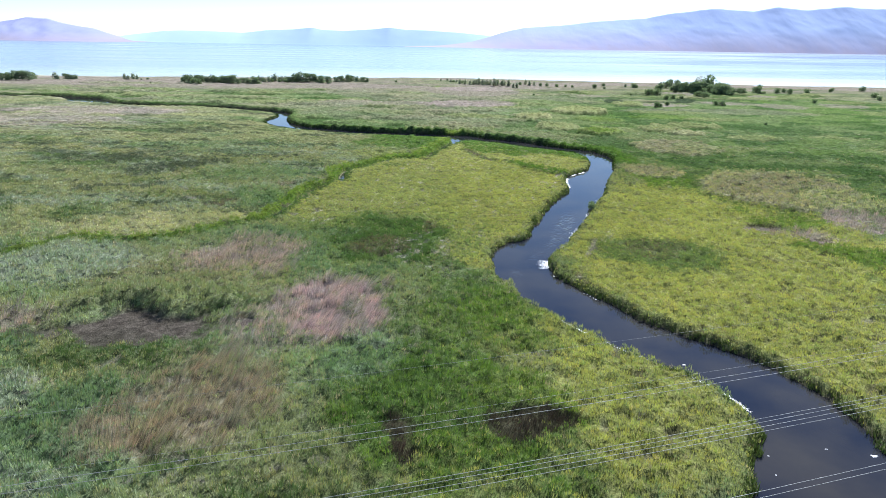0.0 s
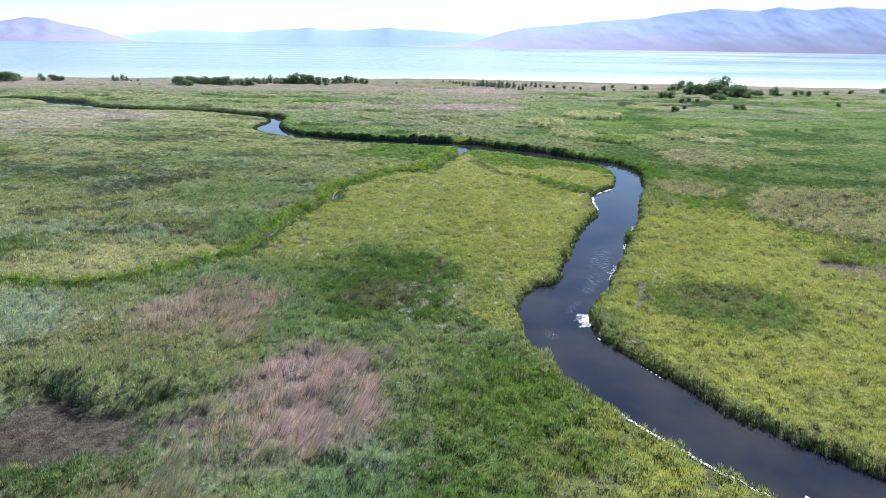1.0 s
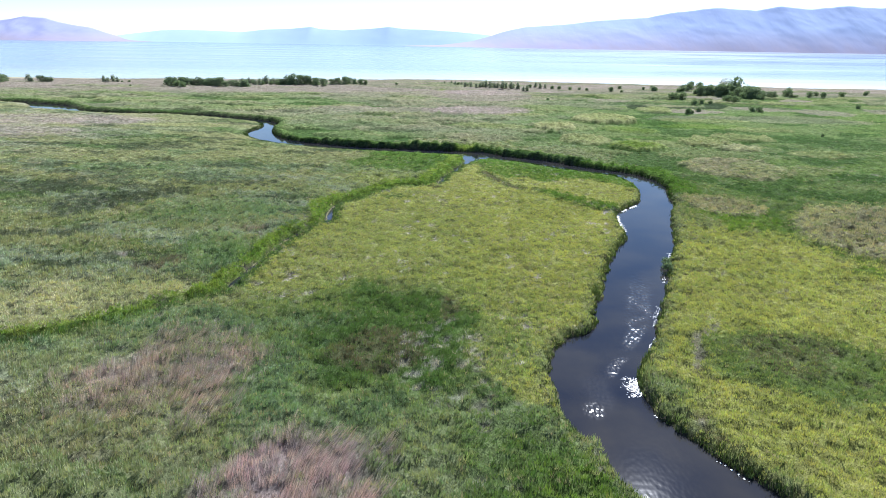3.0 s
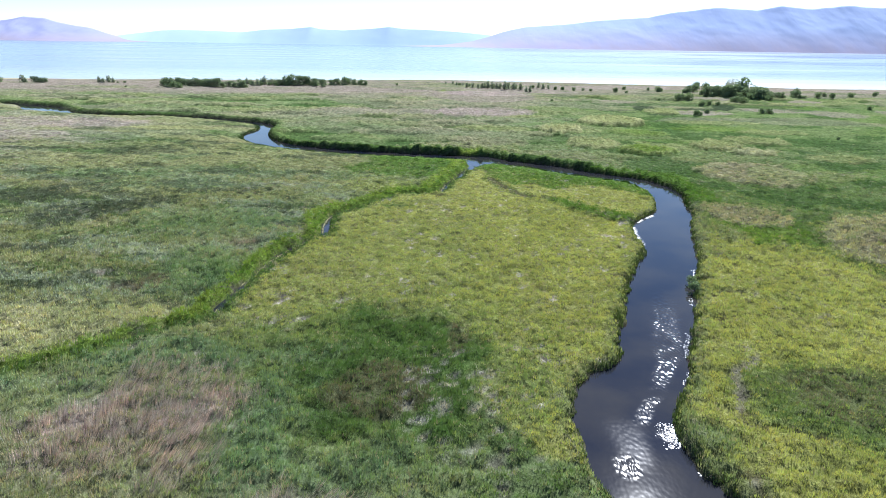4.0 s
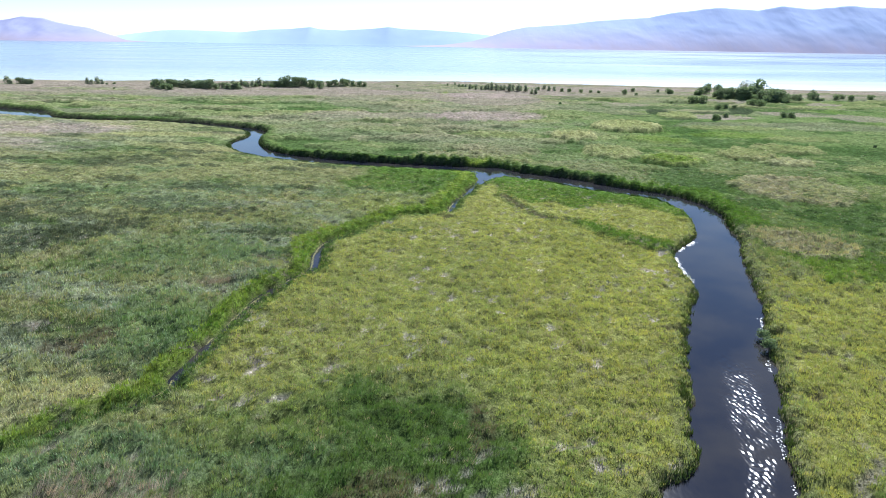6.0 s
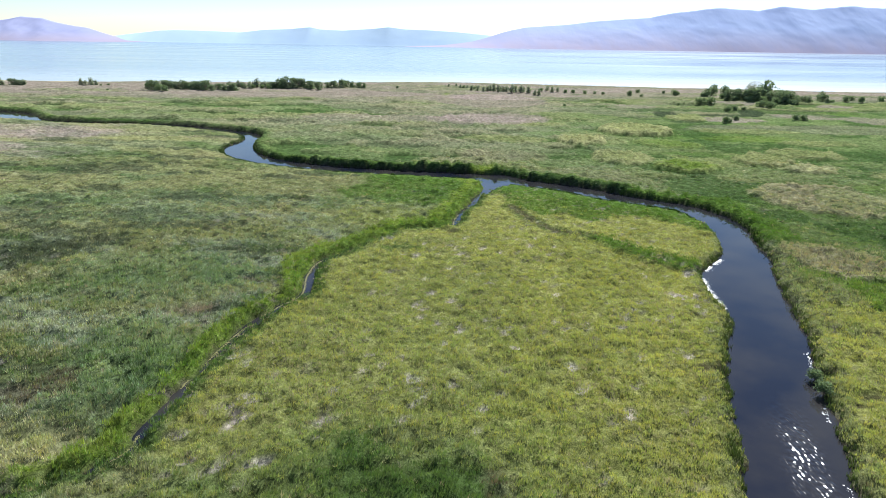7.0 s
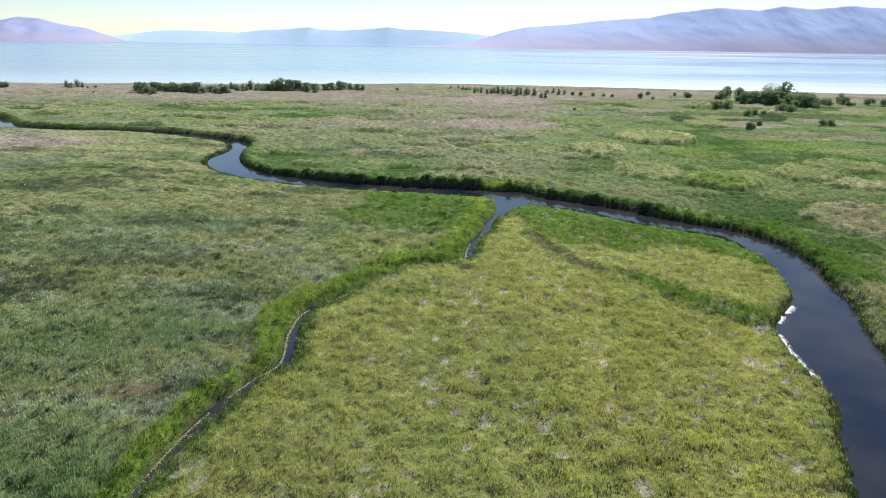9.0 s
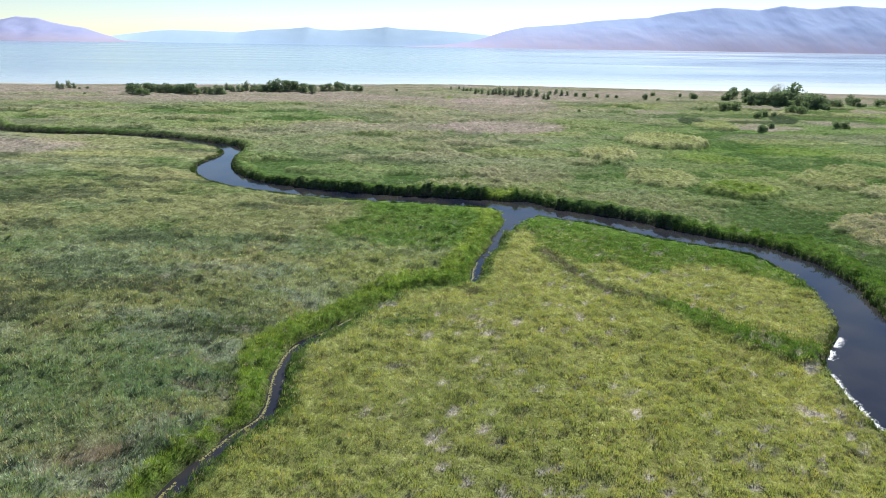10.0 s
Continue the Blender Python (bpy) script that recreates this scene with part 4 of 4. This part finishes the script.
def limbs(name, lines, material):
    """Tapered six-sided limbs: (start, end, radius at start, radius at end)."""
    vs, fs = [], []
    for a, b, r0, r1 in lines:
        a, b = Vector(a), Vector(b)
        side = (b - a).orthogonal().normalized()
        other = (b - a).normalized().cross(side)
        k = len(vs)
        for p, r in ((a, r0), (b, r1)):
            vs += [p + r * (side * math.cos(i * math.pi / 3) + other * math.sin(i * math.pi / 3)) for i in range(6)]
        fs += [(k + i, k + (i + 1) % 6, k + 6 + (i + 1) % 6, k + 6 + i) for i in range(6)]
    return mesh_of(name, [tuple(v) for v in vs], fs, material)


def tree(name, label, seed, shape, colour):
    """A unit tree, one metre high: round shrub, upright young tree, or bare snag."""
    rng = random.Random(seed)
    thing = tagged(new(name), label, "shrub" if shape == "shrub" else "tree")
    wide = {"shrub": 0.4, "round": 0.36, "upright": 0.24, "snag": 0.3}[shape]
    lines = [((0, 0, -0.03), (0.02, 0.01, 0.45), 0.035, 0.022)]
    blobs = []
    for k in range(13 if shape != "upright" else 12):
        a, r = rng.uniform(0, 6.28), wide * (rng.uniform(0.25, 0.8) if shape != "upright" else rng.uniform(0.1, 0.45))
        z = {"shrub": rng.uniform(0.15, 0.7), "upright": 0.12 + 0.055 * k}.get(shape, rng.uniform(0.14, 0.78))
        tip = (math.cos(a) * r, math.sin(a) * r, z)
        lines.append(((0.01, 0, z * 0.45), tip, 0.018, 0.006))
        blobs.append((*tip, rng.uniform(0.16, 0.26) * ((1.0 - 0.02 * k) * 0.7 if shape == "upright" else 1)))
    blobs.append((0, 0, 0.8 if shape != "shrub" else 0.6, 0.2 if shape != "upright" else 0.12))
    part("trunk", limbs("trunk", lines, M_BARK), thing)
    part("crown", cloud("crown", blobs, {"snag": 620, "upright": 280}.get(shape, 760), 0.03 if shape == "snag" else 0.044, colour, seed), thing)
    return thing


KINDS = {
    "shrub": [tree("shrub", "rounded dark green shrub standing in marsh grass", 301 + k, "shrub", (0.165, 0.225, 0.125)) for k in range(3)],
    "round": [tree("shore_tree", "bushy grey-green tree in a belt near the lake shore", 311 + k, "round", (0.17, 0.225, 0.14)) for k in range(4)],
    "upright": [tree("young_tree", "slim upright grey-green young tree near the shore", 321 + k, "upright", (0.27, 0.31, 0.23)) for k in range(3)],
    "snag": [tree("dying_tree", "pale half-bare tree rising behind a dark thicket", 331, "snag", (0.4, 0.41, 0.38))],
}
used = set()


def plant(kind, x, y, h, wide=1.0):
    rng = random.Random(int(x * 31 + y * 17))
    h = h * (rng.uniform(1.0, 1.4) if kind == "upright" else rng.uniform(1.15, 1.4))
    src = KINDS[kind][rng.randrange(len(KINDS[kind]))]
    z = float(soil(np.array([float(x)]), np.array([float(y)]))[0]) + 0.2
    m = Matrix.LocRotScale((x, y, z), Euler((0, 0, rng.uniform(0, 6.28))), None)
    ob = src if src.name not in used else copy_thing(src, m)
    if ob is src:
        used.add(src.name)
    ob.matrix_basis = m @ Matrix.Diagonal((h * wide, h * wide, h, 1))
    ob["group"] = "trees along the shore"


def row(kind, wide, *spots):
    for x, y, h in spots:
        plant(kind, x, y, h, wide)


# the long belt, from its western end
row("round", 1.3, (-201, 490, 5.6), (-206, 506.6, 4.8), (-201, 507.5, 5.2), (-197, 508.3, 4.8), (-191.7, 504.7, 4.8), (-188, 505.4, 5.1), (-184.7, 506, 4.4))
row("shrub", 1.3, (-194, 483, 4.2), (-188, 480, 4.4), (-209, 498, 4.2), (-181.5, 504, 3.4), (-176, 500, 3.5))
row("round", 1.3, (-178.6, 502.7, 5.5), (-173, 499.4, 6.1), (-168, 496, 5.4), (-163, 492.7, 4.3), (-162, 501.4, 4.4), (-157.4, 498, 4.0), (-152, 494.7, 5.4), (-149, 495.2, 5.0))
row("upright", 1.5, (-159, 535, 4.6), (-157, 535.5, 4.0), (-150, 522, 4.6), (-147, 522.5, 5.6), (-146.7, 532, 5.3), (-144.5, 532.7, 6.0), (-143, 538, 4.8), (-140.8, 538.5, 4.7), (-135, 529.6, 6.0), (-132.5, 530, 5.4))
row("upright", 1.5, (-154, 530, 4.2), (-151.5, 536, 4.9), (-138, 533, 5.2), (-137, 541, 4.6), (-129, 536, 5.4), (-162, 540, 3.8))
row("shrub", 1.2, (-153, 527, 3.2), (-146, 526, 3.4), (-139, 526, 3.3), (-134, 525, 3.6), (-125, 526, 3.8))
row("round", 1.25, (-131.4, 530, 4.6), (-127, 531, 5.9), (-121.4, 527.4, 7.0), (-118.6, 533, 6.4), (-113.8, 534, 6.0), (-110, 534.5, 5.4), (-103.6, 526, 5.0), (-98, 522, 5.0), (-106, 533, 4.8))
row("round", 1.25, (-93.5, 537.7, 4.6), (-89, 538.6, 5.0), (-84, 539.5, 6.1), (-81.4, 545, 4.8), (-76.4, 541, 4.4), (-71.4, 542, 4.3), (-68, 542.6, 3.4))
# the western end of the shore
row("round", 1.3, (-352, 497, 5.4), (-344, 492, 5.4), (-339, 493.4, 6.3), (-334, 494.6, 6.7), (-330, 496, 6.3), (-335, 509, 5.1), (-348, 500, 5.0), (-312, 516, 3.9), (-309, 517, 3.4), (-305.6, 517.5, 3.9))
row("upright", 1.5, (-319.6, 513.6, 5.6), (-318, 514.5, 4.0), (-266, 520.4, 4.5), (-263.5, 521, 3.6), (-260, 522, 5.4), (-257, 523, 4.2))
row("shrub", 1.1, (-254, 523.5, 1.6), (-249, 524, 1.8), (-226.5, 480.6, 1.6), (-43, 545, 2.1))
# slim young growth along the middle of the shore
row("upright", 1.5, (-4.6, 571, 2.8), (1.4, 572, 2.7), (4.3, 557, 3.2), (9.6, 558, 3.0), (12, 533, 4.0), (16.4, 534, 4.0), (20.5, 526, 4.0), (23.6, 531, 4.8), (28, 527, 6.0), (31, 523, 5.0), (35, 528, 4.7), (40, 520, 5.6))
row("upright", 1.5, (47, 526, 5.3), (52.5, 522.5, 5.3), (54.5, 506, 3.8), (57.5, 506.4, 4.2), (69, 544, 5.2), (71.5, 535, 4.7), (75.5, 535.6, 3.9), (26, 534, 4.4), (37.5, 531, 4.2), (43.5, 527, 4.6), (49.5, 530, 4.0), (33, 536, 4.3))
row("shrub", 1.2, (79, 527, 2.6), (84, 523.6, 2.8), (92, 520.6, 2.6), (100, 522, 2.2), (104.6, 518.5, 2.2), (60, 422.5, 2.0), (14, 545, 2.4), (64, 538, 2.6), (7, 560, 2.5))
# the dark thicket and its outliers
row("round", 1.2, (195.7, 547.6, 5.3), (174, 509.7, 4.8), (182, 519, 5.6), (191.4, 520.6, 6.1), (180.4, 488, 6.0), (183, 485, 6.0), (186, 482, 6.9), (188.3, 479, 7.5), (191, 476, 7.8), (195, 476.7, 7.5), (203, 491.7, 9.0))
row("round", 1.2, (204, 485, 10.2), (198.7, 470.7, 6.4), (200.3, 464.6, 6.6), (203.7, 462, 6.9), (208, 462.6, 6.3), (193, 484, 7.0), (198, 480, 7.2), (206, 470, 6.6), (212, 467, 5.2), (187, 490, 6.2))
row("shrub", 1.25, (177, 492, 4.2), (181, 480, 3.8), (187, 473, 4.0), (193, 467, 4.2), (198, 460, 4.0), (205, 456, 4.0), (175.5, 435, 4.6), (180.5, 433, 4.0), (146, 448, 4.8), (150.5, 446, 5.2), (172, 508, 3.8))
row("round", 1.2, (222, 474, 4.4), (226.3, 475, 4.0), (219, 476, 4.0), (242.5, 490.6, 4.3), (238, 480, 4.4), (256, 513, 5.0))
row("shrub", 1.1, (239.4, 476.6, 3.0), (242.4, 477, 2.6), (121.5, 509, 3.8), (135, 537, 3.1), (127, 502, 2.4), (153, 535.6, 2.6), (155.5, 519, 4.6), (158, 520, 3.8), (133, 449, 1.5), (145, 409, 3.8), (151, 414.5, 3.2))
row("shrub", 1.15, (158.7, 420, 2.4), (121.6, 359.6, 3.5), (125, 362, 2.6), (132, 371, 2.8), (162.5, 374.4, 3.5), (167, 375, 3.2), (271, 502, 3.2), (259, 489, 4.4), (268, 486, 4.1), (281, 488, 4.2), (239, 404, 3.1))
row("shrub", 1.1, (348, 524, 4.7), (311, 454, 4.1), (302, 435, 3.0), (315, 512, 3.4), (147, 283, 1.4), (33, 131, 1.5), (33.8, 134, 1.3))
plant("snag", 206, 510, 9.0, 1.0)


# ---- foam, algae and wires ----
def flecks(name, label, category, line, side, y0, y1, width, step, size_range, material, seed, gate=0.55, lift=0.02):
    """Many small raised scraps along one edge of a water line."""
    rng = np.random.default_rng(seed)
    vs, fs = [], []
    p = line[(line[:, 1] > y0) & (line[:, 1] < y1)]
    for k in range(1, len(p) - 1):
        d = p[k + 1, :2] - p[k - 1, :2]
        d = d / (np.hypot(*d) + 1e-9)
        normal = np.array((-d[1], d[0])) * side
        for _ in range(step):
            if vnoise(p[k:k + 1, 0], p[k:k + 1, 1], 3.0, seed)[0] < gate:
                continue
            c = p[k, :2] + normal * (p[k, 2] - 0.2 - abs(rng.normal(0, width))) + d * rng.uniform(-0.3, 0.3)
            for _ in range(24):
                if river_d(c[:1], c[1:])[0] < -0.12 or creek_d(c[:1], c[1:])[0] < -0.05:
                    break
                c = c - normal * 0.15
            r = rng.uniform(*size_range)
            a0 = rng.uniform(0, 6.28)
            m = len(vs)
            vs.append((c[0], c[1], WATER + lift + 0.12 * r))
            for i in range(6):
                a, q = a0 + i * math.pi / 3, r * rng.uniform(0.6, 1.3)
                vs.append((c[0] + math.cos(a) * q, c[1] + math.sin(a) * q, WATER + 0.006))
            fs += [(m, m + 1 + i, m + 1 + (i + 1) % 6) for i in range(6)]
    if not vs:
        return None
    return tagged(new(name, mesh_of(name, vs, fs, material)), label, category, kind="stuff")


foam_text = "white foam gathered along the river bank"
flecks("foam", foam_text, "foam", river_line, 1, 54, 78, 0.16, 16, (0.02, 0.09), M_FOAM, 401, 0.22)
flecks("foam", foam_text, "foam", river_line, -1, 93, 99, 0.8, 16, (0.03, 0.12), M_FOAM, 403, 0.2)
flecks("foam", foam_text, "foam", river_line, 1, 152, 172, 0.3, 40, (0.02, 0.07), M_FOAM, 405, 0.3)
# right bank: foam whose white scraps also stand in for sun glints
flecks("foam", foam_text, "foam", river_line, -1, 99, 150, 0.25, 3, (0.02, 0.1), M_FOAM, 407, 0.55)
flecks("foam", foam_text, "foam", river_line, -1, 78, 90, 0.15, 1, (0.04, 0.14), M_FOAM, 409)
flecks("algae", "yellow-green algae floating along the narrow creek", "algae", creek_line, -1, 118, 200, 0.14, 16, (0.03, 0.085), M_ALGAE, 411, 0.38)


def froth(x, y, reach, count, seed):
    """One clump of floating foam: overlapping low caps."""
    rng = np.random.default_rng(seed)
    vs, fs = [], []
    for _ in range(count):
        cx, cy, r = x + rng.normal(0, reach), y + rng.normal(0, reach * 0.6), reach * rng.uniform(0.5, 1.0)
        m = len(vs)
        vs.append((cx, cy, WATER + 0.03 + 0.3 * r))
        for ring, (scale, rise) in enumerate(((0.6, 0.22), (1.0, 0.0))):
            for i in range(8):
                a, q = i * math.pi / 4, r * scale * rng.uniform(0.85, 1.15)
                vs.append((cx + math.cos(a) * q, cy + math.sin(a) * q, WATER + 0.006 + rise * r))
        for i in range(8):
            j = (i + 1) % 8
            fs += [(m, m + 1 + i, m + 1 + j), (m + 1 + i, m + 9 + i, m + 9 + j), (m + 1 + i, m + 9 + j, m + 1 + j)]
    return tagged(new("foam_clump", mesh_of("foam_clump", vs, fs, M_FOAM)), "small white clump of foam floating on the river", "foam", "floating foam clumps")


# the clump at (29.9, 46.2) stands in for pale bent reed stems
for k, (x, y, r, count) in enumerate(((28.2, 62.5, 0.1, 6), (35.8, 47.3, 0.06, 4), (39.6, 46.4, 0.12, 8), (29.9, 46.2, 0.06, 5), (29.2, 43.6, 0.05, 4))):
    froth(x, y, r, count, 431 + k)


def wire(y_at_zero, z, radius):
    """One conductor of the line that crosses the river, sagging a little."""
    xs = np.linspace(-90, 90, 61)
    sag = 0.00035
    pts = np.c_[xs, y_at_zero + 0.292 * xs, z + sag * (xs - 5) ** 2]
    k, vs = 6, []
    for p in pts:
        for i in range(k):
            a = i * 2 * math.pi / k
            vs.append((p[0] - 0.28 * math.cos(a) * radius, p[1] + 0.96 * math.cos(a) * radius, p[2] + math.sin(a) * radius))
    fs = [(j * k + i, j * k + (i + 1) % k, (j + 1) * k + (i + 1) % k, (j + 1) * k + i) for j in range(len(pts) - 1) for i in range(k)]
    return tagged(new("power_cable", mesh_of("power_cable", vs, fs, M_CABLE, None, False)), "thin bright overhead power cable strung across the river", "cable", "overhead power cables")


for y0, z, r in ((22.95, 18.0, 0.009), (22.5, 18.0, 0.009), (19.3, 18.0, 0.009), (19.05, 18.0, 0.009), (18.75, 18.0, 0.009), (18.45, 18.0, 0.009),
                 (15.25, 18.0, 0.009), (14.95, 18.0, 0.009), (23.6, 20.5, 0.004), (19.9, 20.5, 0.004)):
    wire(y0, z, r)
